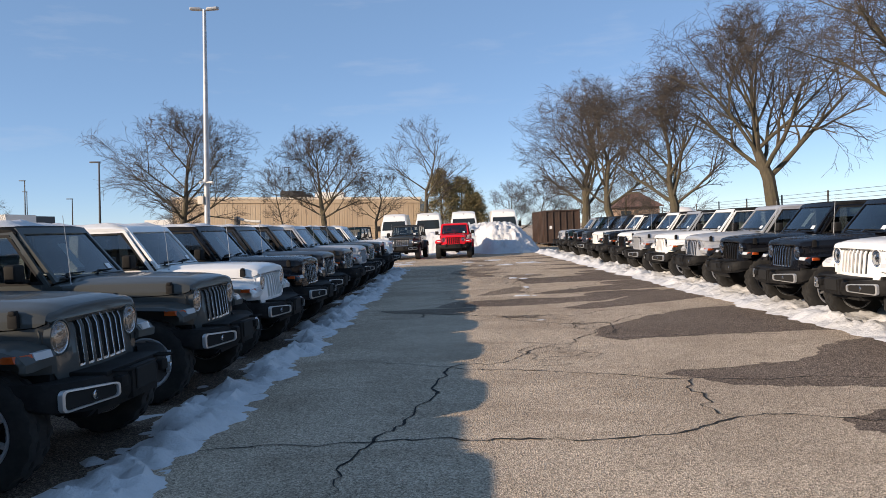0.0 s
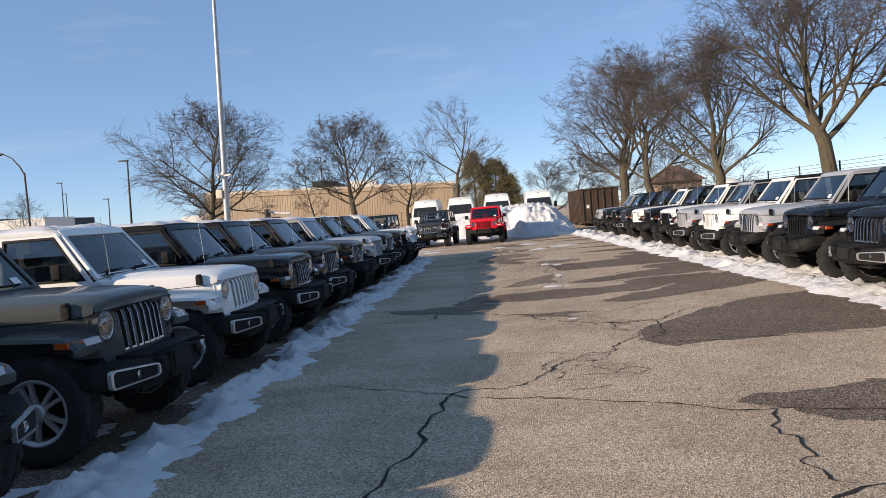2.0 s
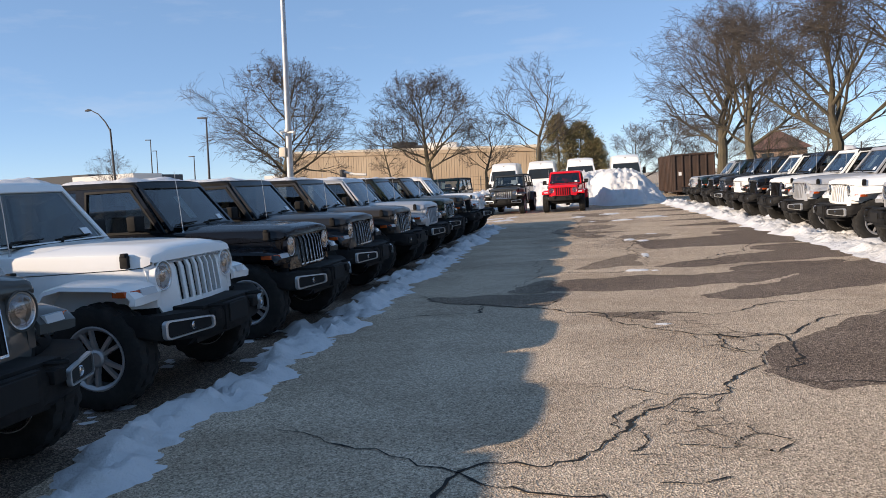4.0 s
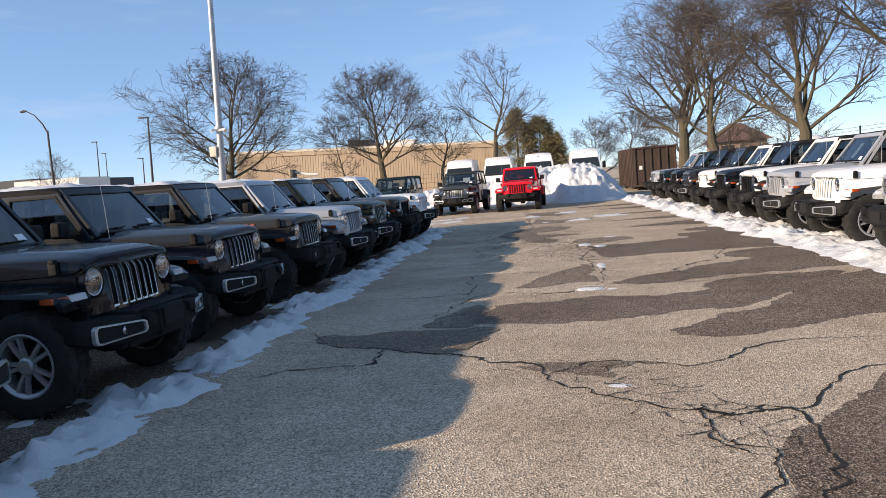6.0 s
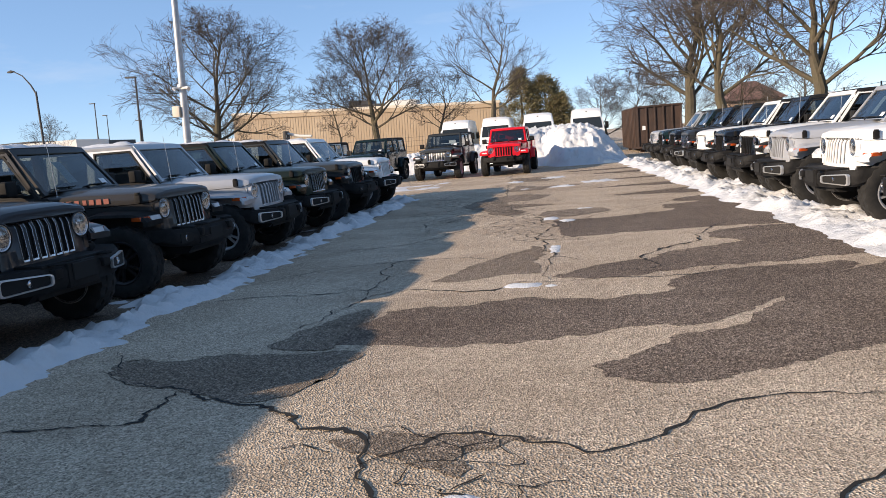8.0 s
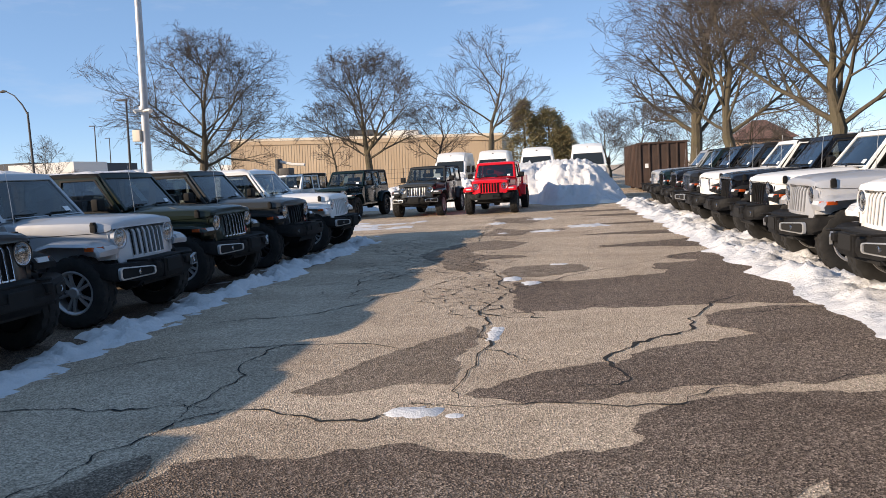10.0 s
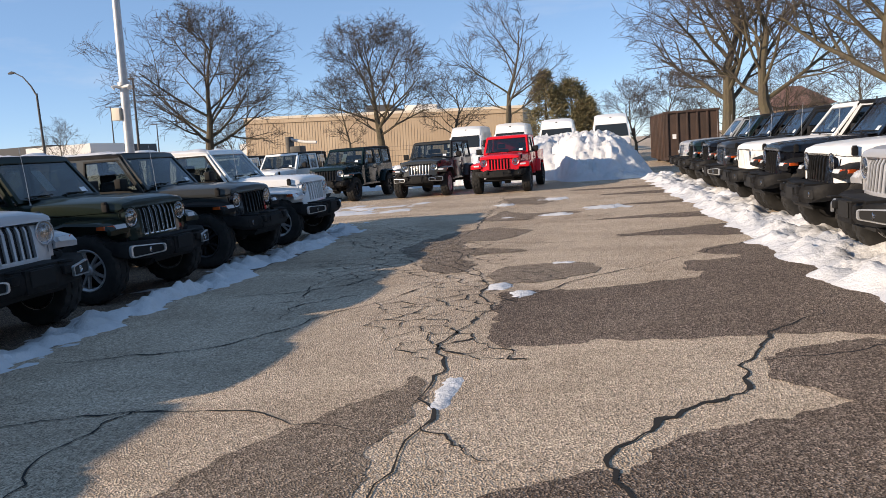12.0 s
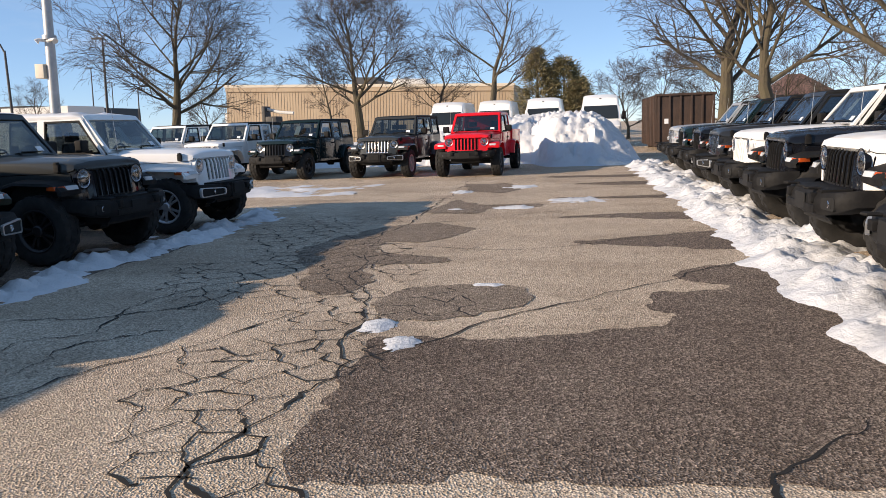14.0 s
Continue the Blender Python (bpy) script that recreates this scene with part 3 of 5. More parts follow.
def spokes(bm, width, split):
    ring = [(0.085, 0.245), (0.115, 0.25), (0.118, 0.238), (0.095, 0.215), (-0.10, 0.21), (-0.10, 0.245)]
    sides = 36
    loft(bm, [[(rr * math.cos(a), y, rr * math.sin(a)) for a in (2 * math.pi * k / sides for k in range(sides))] for y, rr in ring + ring[:1]], True, False)
    for k in range(5):
        for d in (-split, split):
            m = Matrix.Rotation(2 * math.pi * k / 5 + d, 4, "Y")
            prof = [(0.03, 0.085), (0.13, 0.10), (0.235, 0.10)]
            loft(bm, [[m @ Vector((-width * (1 + 0.25 * (i == 0)), y - 0.03, z)), m @ Vector((-width * 0.8, y, z)), m @ Vector((width * 0.8, y, z)), m @ Vector((width * (1 + 0.25 * (i == 0)), y - 0.03, z))]
                      for i, (z, y) in enumerate(prof)])
    loft(bm, [[(rr * math.cos(a), y, rr * math.sin(a)) for a in (2 * math.pi * k / 20 for k in range(20))] for y, rr in ((0.06, 0.07), (0.10, 0.066), (0.112, 0.05), (0.112, 0.01))])


@keep("rim")
def _(bm):
    spokes(bm, 0.017, 0.2)


@keep("wheel_well")
def _(bm):
    loft(bm, [[(rr * math.cos(a), y, rr * math.sin(a)) for a in (2 * math.pi * k / 24 for k in range(24))] for y, rr in ((-0.1, 0.23), (-0.02, 0.225))])
    loft(bm, [[(rr * math.cos(a), y, rr * math.sin(a)) for a in (2 * math.pi * k / 24 for k in range(24))] for y, rr in ((-0.02, 0.15), (0.0, 0.15))])


@keep("hood", 30)
def _(bm):
    rows = []
    for x, hw, zb, zs, zc in ((-0.395, 0.615, 1.09, 1.11, 1.13), (-0.415, 0.63, 1.08, 1.145, 1.17), (-0.47, 0.645, 1.06, 1.165, 1.195), (-0.62, 0.665, 1.05, 1.178, 1.213),
                              (-0.95, 0.70, 1.045, 1.188, 1.232), (-1.3, 0.74, 1.04, 1.196, 1.243), (-1.74, 0.775, 1.036, 1.20, 1.248)):
        half = [(hw, zb), (hw, zs - 0.045), (hw - 0.012, zs - 0.016), (hw - 0.045, zs), (hw * 0.76, zs + (zc - zs) * 0.35), (hw * 0.66, zc - 0.006), (hw * 0.56, zc), (hw * 0.25, zc + 0.004)]
        rows.append([(x, y, z) for y, z in half] + [(x, -y, z) for y, z in half[::-1]])
    loft(bm, rows, True, True)


@keep("hood_side")
def _(bm):
    for s in (1,):
        loft(bm, [[(x, s * hw, 0.74), (x, s * hw, z), (x, s * (hw - 0.06), z), (x, s * (hw - 0.06), 0.74)] for x, hw, z in ((-0.405, 0.60, 1.08), (-0.47, 0.638, 1.052), (-0.62, 0.66, 1.042), (-0.95, 0.695, 1.037), (-1.3, 0.735, 1.032), (-1.68, 0.77, 1.028))])


@keep("hood_latch")
def _(bm):
    box(bm, -0.035, 0.035, -0.012, 0.028, -0.055, 0.045, 0.012)
    box(bm, -0.022, 0.022, -0.02, 0.034, 0.03, 0.062, 0.008)


def face_x(y, z):
    """How far back the curved front of the grille lies."""
    return -0.335 - 0.10 * (z - 0.70) - 0.22 * y * y - 0.45 * max(0.0, z - 1.03)


@keep("grille", 30)
def _(bm):
    slots = [(-0.294 + 0.098 * k) for k in range(7)]
    cuts = sorted([-0.375, 0.375] + [c + d for c in slots for d in (-0.037, 0.037)])
    zs = [0.675, 0.745, 1.02, 1.105, 1.145]
    vs = {(i, j): bm.verts.new((face_x(y, z), y, z)) for i, y in enumerate(cuts) for j, z in enumerate(zs)}
    faces = [bm.faces.new((vs[i, j], vs[i + 1, j], vs[i + 1, j + 1], vs[i, j + 1])) for i in range(len(cuts) - 1) for j in range(4) if not (j in (1, 2) and i % 2 == 1)]
    for s in (-1, 1):
        side = [0.375, 0.44, 0.52, 0.60, 0.64]
        up = [0.675, 0.745, 0.84, 1.02, 1.105, 1.145]
        g = {}
        for i, y in enumerate(side):
            for j, z in enumerate(up):
                yy = min(y, 0.535 + 0.105 * min(1, (z - 0.675) / 0.2), 0.64 - 0.05 * max(0, (z - 1.075) / 0.07))
                g[i, j] = bm.verts.new((face_x(yy, z), s * yy, z))
        faces += [bm.faces.new((g[i, j], g[i + 1, j], g[i + 1, j + 1], g[i, j + 1])) for i in range(4) for j in range(5)]
    bmesh.ops.remove_doubles(bm, verts=bm.verts, dist=0.0005)
    bmesh.ops.recalc_face_normals(bm, faces=bm.faces)
    bmesh.ops.solidify(bm, geom=bm.faces[:], thickness=0.05)
    for v in bm.verts:
        if v.co.x > -0.2:
            v.co.x -= 0.1
    for s in (-1, 1):
        ring_x(bm, face_x(0.505, 0.975) + 0.004, s * 0.505, 0.975, [(-0.02, 0.128), (0.026, 0.125), (0.028, 0.116), (0.0, 0.112)])


@keep("grille_back")
def _(bm):
    loft(bm, [[(face_x(y, z) - 0.03, y, z) for z in (0.70, 0.80, 0.92, 1.02, 1.12)] for y in (-0.38 + 0.076 * k for k in range(11))], False)


@keep("slot_trim")
def _(bm):
    r = 0.038
    outer = [(-r, 0.743), (r, 0.743), (r, 1.02), (r, 1.107), (-r, 1.107), (-r, 1.02)]
    inner = [(y * 0.85, z + (0.016 if z < 0.8 else -0.012 if z > 1.09 else 0)) for y, z in outer]
    at = lambda z: face_x(0, z)
    loft(bm, [[(at(z) + x, y, z) for y, z in o] for o, x in ((outer, -0.02), (outer, 0.003), (inner, 0.001), (inner, -0.012))], True, False)


@keep("headlamp_bowl")
def _(bm):
    ring_x(bm, 0, 0, 0, [(-0.01, 0.10), (0.022, 0.113), (0.028, 0.110), (0.026, 0.100), (0.008, 0.075), (0.004, 0.02)])
    ring_x(bm, 0, 0, 0, [(0.004, 0.05), (0.02, 0.046), (0.024, 0.02)], 18)


@keep("headlamp_lens")
def _(bm):
    ring_x(bm, 0, 0, 0, [(0.024, 0.104), (0.034, 0.09), (0.044, 0.05), (0.047, 0.01)])


def arch(bm, s, x0, front):
    """A fender: a folded band over the wheel, from the body outwards."""
    if front:
        path = [(0.40, 0.80), (0.405, 0.86), (0.35, 0.925), (0.22, 0.965), (-0.22, 0.985), (-0.40, 0.94), (-0.56, 0.72), (-0.60, 0.56)]
    else:
        path = [(0.60, 0.56), (0.52, 0.74), (0.36, 0.93), (0.20, 0.965), (-0.28, 0.955), (-0.44, 0.86), (-0.52, 0.66)]
    n = len(path)
    rows = []
    for i, (x, z) in enumerate(path):
        dx, dz = (path[min(i + 1, n - 1)][0] - path[max(i - 1, 0)][0], path[min(i + 1, n - 1)][1] - path[max(i - 1, 0)][1])
        l = math.hypot(dx, dz)
        nx, nz = dz / l * -1, dx / l
        if nz < 0 and abs(nz) > abs(nx) * 0.2 or (nx * x < 0 and abs(nx) > abs(nz)):
            nx, nz = -nx, -nz
        t = 0.05
        inner = 0.60 if front else 0.74
        rows.append([(x0 + x, s * inner, z + 0.012), (x0 + x, s * 0.86, z), (x0 + x - nx * 0.012, s * 0.925, z - nz * 0.02), (x0 + x - nx * t, s * 0.938, z - nz * t),
                     (x0 + x - nx * t, s * 0.90, z - nz * t), (x0 + x - nx * 0.03, s * inner, z - nz * 0.03)])
    loft(bm, rows, True, True)


@keep("front_fender")
def _(bm):
    arch(bm, 1, FRONT_AXLE, True)


@keep("rear_fender")
def _(bm):
    arch(bm, 1, REAR_AXLE, False)


@keep("front_fender_r")
def _(bm):
    arch(bm, -1, FRONT_AXLE, True)


@keep("rear_fender_r")
def _(bm):
    arch(bm, -1, REAR_AXLE, False)


@keep("turn_lamp")
def _(bm):
    rows = []
    for y, x in ((0.655, 0.010), (0.76, 0.008), (0.826, -0.006)):
        rows.append([(FRONT_AXLE + 0.405 + x, y, 0.868), (FRONT_AXLE + 0.388 + x, y, 0.915), (FRONT_AXLE + 0.34 + x, y, 0.918), (FRONT_AXLE + 0.35 + x, y, 0.868)])
    loft(bm, rows)


@keep("marker_lamp")
def _(bm):
    rows = []
    for y, x, l in ((0.83, -0.014, 0.0), (0.905, -0.04, 0.0), (0.942, -0.075, 0.0), (0.944, -0.13, 0.0)):
        rows.append([(FRONT_AXLE + 0.405 + x, y, 0.868), (FRONT_AXLE + 0.39 + x, y, 0.912), (FRONT_AXLE + 0.33 + x, y - 0.03, 0.914), (FRONT_AXLE + 0.33 + x, y - 0.03, 0.868)])
    loft(bm, rows)


def bumper_rows(plan, z0, z1, depth):
    rows = []
    for y, x, up in plan:
        rows.append([(x - 0.03, y, z0 + up), (x, y, z0 + 0.045 + up), (x, y, z1 - 0.06 + up * 0.4), (x - 0.035, y, z1 + up * 0.4), (x - depth, y, z1 + up * 0.4), (x - depth, y, z0 + up)])
    return rows


@keep("bumper")
def _(bm):
    half = [(0.24, -0.002, 0.0), (0.30, -0.018, 0.0), (0.44, -0.03, 0.0), (0.62, -0.075, 0.005), (0.80, -0.16, 0.03), (0.875, -0.225, 0.06), (0.895, -0.29, 0.08)]
    plan = [(-y, x, u) for y, x, u in half[::-1]] + half
    loft(bm, bumper_rows(plan, 0.485, 0.695, 0.26))
    box(bm, -0.34, -0.05, -0.44, 0.44, 0.685, 0.72, 0.012)
    box(bm, -0.05, 0.012, -0.20, 0.20, 0.48, 0.70, 0.012)
    for s in (-1, 1):
        box(bm, -0.05, 0.022, s * 0.33 - 0.05, s * 0.33 + 0.05, 0.59, 0.67, 0.012)
    prism = [(-0.1, 0.5), (-0.18, 0.42), (-0.34, 0.42), (-0.30, 0.5)]
    prism_y(bm, prism, -0.5, 0.5)


@keep("steel_bumper")
def _(bm):
    half = [(0.42, 0.01, 0.0), (0.47, -0.015, 0.0), (0.66, -0.055, 0.035), (0.76, -0.11, 0.07), (0.80, -0.19, 0.10)]
    plan = [(-y, x, u) for y, x, u in half[::-1]] + half
    loft(bm, bumper_rows(plan, 0.51, 0.715, 0.24))
    box(bm, -0.30, -0.03, -0.46, 0.46, 0.705, 0.74, 0.012)
    box(bm, -0.04, 0.025, -0.42, 0.42, 0.53, 0.60, 0.01)
    for s in (-1, 1):
        box(bm, -0.05, 0.04, s * 0.36 - 0.04, s * 0.36 + 0.04, 0.62, 0.71, 0.014)
    prism_y(bm, [(-0.07, 0.52), (-0.16, 0.42), (-0.32, 0.42), (-0.28, 0.52)], -0.42, 0.42)


def rounded(w, h, r, skew=0.0, n=4):
    pts = []
    for cx, cy, a0 in ((w - r, h - r, 0), (-w + r, h - r, 90), (-w + r, -h + r, 180), (w - r, -h + r, 270)):
        for k in range(n + 1):
            a = radians(a0 + 90 * k / n)
            pts.append((cx + r * math.cos(a), cy + r * math.sin(a)))
    return [(x, y * (1 - skew * x / w)) for x, y in pts]


@keep("fog_ring")
def _(bm):
    out, inn = rounded(0.215, 0.062, 0.034, -0.2), rounded(0.197, 0.05, 0.026, -0.2)
    bend = lambda y: -0.3 * y * abs(y) * 0.9 - 0.34 * y
    loft(bm, [[(x + bend(y), y, z) for y, z in o] for o, x in ((out, -0.02), (out, 0.012), (inn, 0.014), (inn, -0.012))], True, False)


@keep("fog_pocket")
def _(bm):
    o = rounded(0.19, 0.047, 0.024, -0.2)
    bend = lambda y: -0.3 * y * abs(y) * 0.9 - 0.34 * y
    loft(bm, [[(x + bend(y), y, z) for y, z in o] for x in (-0.03, 0.003)])


@keep("fog_pod")
def _(bm):
    o = rounded(0.095, 0.055, 0.025, -0.1)
    loft(bm, [[(x - 0.26 * y, y, z) for y, z in o] for x in (-0.03, 0.012)])


@keep("fog_lamp")
def _(bm):
    ring_x(bm, 0, 0, 0, [(-0.02, 0.033), (0.008, 0.033), (0.012, 0.027), (0.004, 0.022), (0.008, 0.008)], 18)


@keep("tow_hook")
def _(bm):
    tube(bm, [(-0.08, -0.03, 0.0), (0.03, -0.03, 0.005), (0.055, 0.0, 0.008), (0.03, 0.03, 0.005), (-0.08, 0.03, 0.0)], 0.013, 6)


@keep("plate_holder")
def _(bm):
    box(bm, 0.013, 0.026, -0.155, 0.155, 0.535, 0.69, 0.006, 1)


@keep("chassis")
def _(bm):
    box(bm, -4.2, -0.2, -0.42, 0.42, 0.42, 0.62)
    box(bm, -1.45, -0.42, -0.60, 0.60, 0.60, 0.97)
    for ax in (FRONT_AXLE, REAR_AXLE):
        tube(bm, [(ax, -0.72, TYRE_R), (ax, 0.72, TYRE_R)], 0.05, 10)
        tube(bm, [(ax, 0.08, TYRE_R - 0.0), (ax, 0.26, TYRE_R)], 0.12, 10)
    tube(bm, [(-0.52, -0.66, 0.44), (-0.5, 0.66, 0.5)], 0.02, 6)


@keep("tub")
def _(bm):
    arc = [(REAR_AXLE + 0.53 * math.cos(a), 0.42 + 0.53 * math.sin(a)) for a in (radians(k) for k in range(165, 9, -13))]
    prism_y(bm, [(-1.54, 0.50), (-1.54, 0.98), (-1.66, 1.185), (-4.36, 1.185), (-4.40, 1.14), (-4.40, 0.60)] + [(-4.30, 0.58)] + arc + [(-3.20, 0.50)], -0.775, 0.775)


@keep("door")
def _(bm):
    box(bm, -2.86, -1.84, 0.770, 0.795, 0.57, 1.20, 0.012)


@keep("rear_door")
def _(bm):
    box(bm, -3.50, -2.885, 0.770, 0.795, 0.66, 1.20, 0.012)


@keep("door_handle")
def _(bm):
    box(bm, -0.075, 0.075, 0.0, 0.028, -0.016, 0.016, 0.008)


WS0, WS1 = Vector((-1.75, 0, 1.215)), Vector((-2.17, 0, 1.79))


def on_screen(u, v, out=0.0):
    """A place on the windscreen: u across, -1 to 1, v from sill to header."""
    p = WS0.lerp(WS1, v)
    return Vector((p.x + out * 0.79 + 0.03 * (1 - u * u), u * (0.745 - 0.075 * v), p.z + out * 0.61))


@keep("windscreen_frame")
def _(bm):
    def quad(u0, u1, v0, v1):
        n = 8
        rows = []
        for k in range(n + 1):
            u = u0 + (u1 - u0) * k / n
            rows.append([on_screen(u, v0, 0.0), on_screen(u, v0, 0.035), on_screen(u, v1, 0.035), on_screen(u, v1, 0.0)])
        loft(bm, rows)
    quad(-1.0, 1.0, -0.02, 0.055)
    quad(-1.0, 1.0, 0.90, 1.02)
    quad(-1.0, -0.925, 0.055, 0.90)
    quad(0.925, 1.0, 0.055, 0.90)


@keep("windscreen")
def _(bm):
    loft(bm, [[on_screen(-0.925 + 1.85 * k / 10, v, 0.018) for k in range(11)] for v in (0.055, 0.3, 0.6, 0.90)], False)


@keep("wiper")
def _(bm):
    tube(bm, [on_screen(0.06, 0.03, 0.05), on_screen(0.12, 0.09, 0.055), on_screen(0.62, 0.10, 0.04)], [0.014, 0.009, 0.006], 6)
    tube(bm, [on_screen(-0.0, 0.085, 0.03), on_screen(0.7, 0.12, 0.03)], 0.006, 5)


def side_at(x, v):
    return (x, 0.775 - 0.075 * v, 1.185 + 0.605 * v)


def framed_side(bm, columns, levels, holes):
    """A cabin side with window openings: columns of (x at sill, x at roof), levels from 0 to 1."""
    vs = {(i, j): bm.verts.new(side_at(c[0] + (c[1] - c[0]) * v, v)) for i, c in enumerate(columns) for j, v in enumerate(levels)}
    faces = [bm.faces.new((vs[i, j], vs[i + 1, j], vs[i + 1, j + 1], vs[i, j + 1])) for i in range(len(columns) - 1) for j in range(len(levels) - 1) if (i, j) not in holes]
    bmesh.ops.recalc_face_normals(bm, faces=faces)
    bmesh.ops.solidify(bm, geom=faces, thickness=0.045)


@keep("cabin_side")
def _(bm):
    framed_side(bm, [(-1.77, -2.17), (-1.825, -2.215), (-2.80, -2.80), (-2.92, -2.92), (-3.42, -3.42), (-3.50, -3.50)], [0, 0.035, 0.93, 1.0], {(1, 1), (3, 1)})


@keep("top_side")
def _(bm):
    framed_side(bm, [(-3.505, -3.505), (-3.60, -3.60), (-4.26, -4.26), (-4.37, -4.37)], [0, 0.1, 0.9, 1.0], {(1, 1)})


def pane(bm, x0a, x1a, x0b, x1b, v0, v1):
    rows = []
    for v, x0, x1 in ((v0, x0a, x1a), (v1, x0b, x1b)):
        rows.append([Vector(side_at(x0, v)) - Vector((0, 0.02, 0)), Vector(side_at(x1, v)) - Vector((0, 0.02, 0))])
    loft(bm, rows, False)


@keep("front_pane")
def _(bm):
    pane(bm, -1.825, -2.80, -2.20, -2.80, 0.035, 0.93)


@keep("window_seal")
def _(bm):
    for corners in ([(-1.825, 0.035), (-2.80, 0.035), (-2.80, 0.93), (-2.20, 0.93)],):
        cx, cv = -2.44, 0.48
        rows = []
        for k, dy in ((1.0, 0.004), (0.93, 0.006), (0.93, -0.03)):
            rows.append([Vector(side_at(cx + (x - cx) * k, cv + (v - cv) * (k if k == 1 else 0.9))) + Vector((0, dy, 0)) for x, v in corners])
        loft(bm, rows, True, False)


@keep("rear_pane")
def _(bm):
    pane(bm, -2.92, -3.42, -2.92, -3.42, 0.035, 0.93)


@keep("quarter_pane")
def _(bm):
    pane(bm, -3.60, -4.26, -3.60, -4.26, 0.1, 0.9)


def roof_mesh(bm, x1, lift=0.0, inset=0.0, thick=0.075):
    rows = []
    for x, hw, z in ((-2.13 - inset, 0.69, 1.80), (-2.18 - inset, 0.70, 1.835), (-2.36, 0.705, 1.85), ((x1 - 2.3) / 2, 0.71, 1.862), (x1 + 0.12 + inset, 0.71, 1.855), (x1 + inset, 0.705, 1.83)):
        hw, z = hw - inset, z + lift
        half = [(hw, z - thick), (hw + 0.004, z - 0.035), (hw - 0.03, z - 0.008), (hw * 0.75, z + 0.004), (hw * 0.35, z + 0.008)]
        rows.append([(x, y, zz) for y, zz in half] + [(x, -y, zz) for y, zz in half[::-1]])
    loft(bm, rows)


@keep("roof", 40)
def _(bm):
    roof_mesh(bm, -4.38)


@keep("short_roof", 40)
def _(bm):
    roof_mesh(bm, -3.54)


@keep("rear_wall")
def _(bm):
    box(bm, -4.40, -4.36, -0.70, 0.70, 1.18, 1.30)
    box(bm, -4.39, -4.36, -0.68, 0.68, 1.72, 1.80)


@keep("cab_back")
def _(bm):
    box(bm, -3.55, -3.50, -0.70, 0.70, 1.18, 1.80)


@keep("bed")
def _(bm):
    for s in (-1, 1):
        box(bm, -5.3, -3.6, s * 0.79 - 0.03, s * 0.79 + 0.03, 0.75, 1.27, 0.015)
    box(bm, -5.34, -5.28, -0.8, 0.8, 0.7, 1.27, 0.015)
    box(bm, -5.3, -3.6, -0.78, 0.78, 0.7, 0.76)


@keep("mirror")
def _(bm):
    box(bm, -2.07, -1.95, 0.86, 1.04, 1.235, 1.43, 0.035, 3)
    box(bm, -2.02, -1.96, 0.77, 0.90, 1.225, 1.265, 0.01)


@keep("antenna")
def _(bm):
    tube(bm, [(-1.58, -0.715, 1.18), (-1.60, -0.715, 1.56), (-1.63, -0.715, 1.93)], [0.005, 0.0035, 0.0028], 5)
    ring = [(-1.58, -0.715, 1.175), (-1.58, -0.715, 1.21)]
    tube(bm, ring, [0.018, 0.01], 8)


@keep("cowl")
def _(bm):
    loft(bm, [[(x, y, z) for y in (-0.66, -0.3, 0.3, 0.66)] for x, z in ((-1.65, 1.25), (-1.72, 1.256), (-1.755, 1.24))], False)


@keep("dashboard")
def _(bm):
    box(bm, -2.23, -1.79, -0.70, 0.70, 0.98, 1.215, 0.04)


@keep("steering_wheel")
def _(bm):
    c = Vector((-2.33, 0.36, 1.16))
    ring = [c + Vector((0.10 * math.sin(a) * 0.5, 0.18 * math.cos(a), 0.18 * math.sin(a))) for a in (2 * math.pi * k / 20 for k in range(21))]
    tube(bm, ring, 0.014, 6)
    box(bm, c.x - 0.01, c.x + 0.03, c.y - 0.16, c.y + 0.16, c.z - 0.03, c.z + 0.03, 0.01)


@keep("car_seat")
def _(bm):
    box(bm, -0.30, 0.25, -0.25, 0.25, 0.78, 0.94, 0.05)
    box(bm, -0.42, -0.27, -0.24, 0.24, 0.90, 1.38, 0.06, m=Matrix.Translation((0.0, 0, 0)))
    box(bm, -0.42, -0.31, -0.13, 0.13, 1.40, 1.57, 0.04)


@keep("sun_sticker", 0)
def _(bm):
    loft(bm, [[on_screen(u, v, 0.024) for u in (0.60, 0.76)] for v in (0.12, 0.24)], False)


@keep("paper_sheet", 0)
def _(bm):
    loft(bm, [[on_screen(u, v, -0.02) for u in (-0.15, 0.08)] for v in (0.25, 0.75)], False)


@keep("hood_lettering", 0)
def _(bm):
    for k in range(7):
        x = -0.98 - 0.088 * k
        wid = 0.032
        y = 0.70 + 0.1 * (-x - 0.95)
        box(bm, x - wid, x + wid, y - 0.004, y + 0.006, 1.075, 1.135)


FOG_Y = 0.62


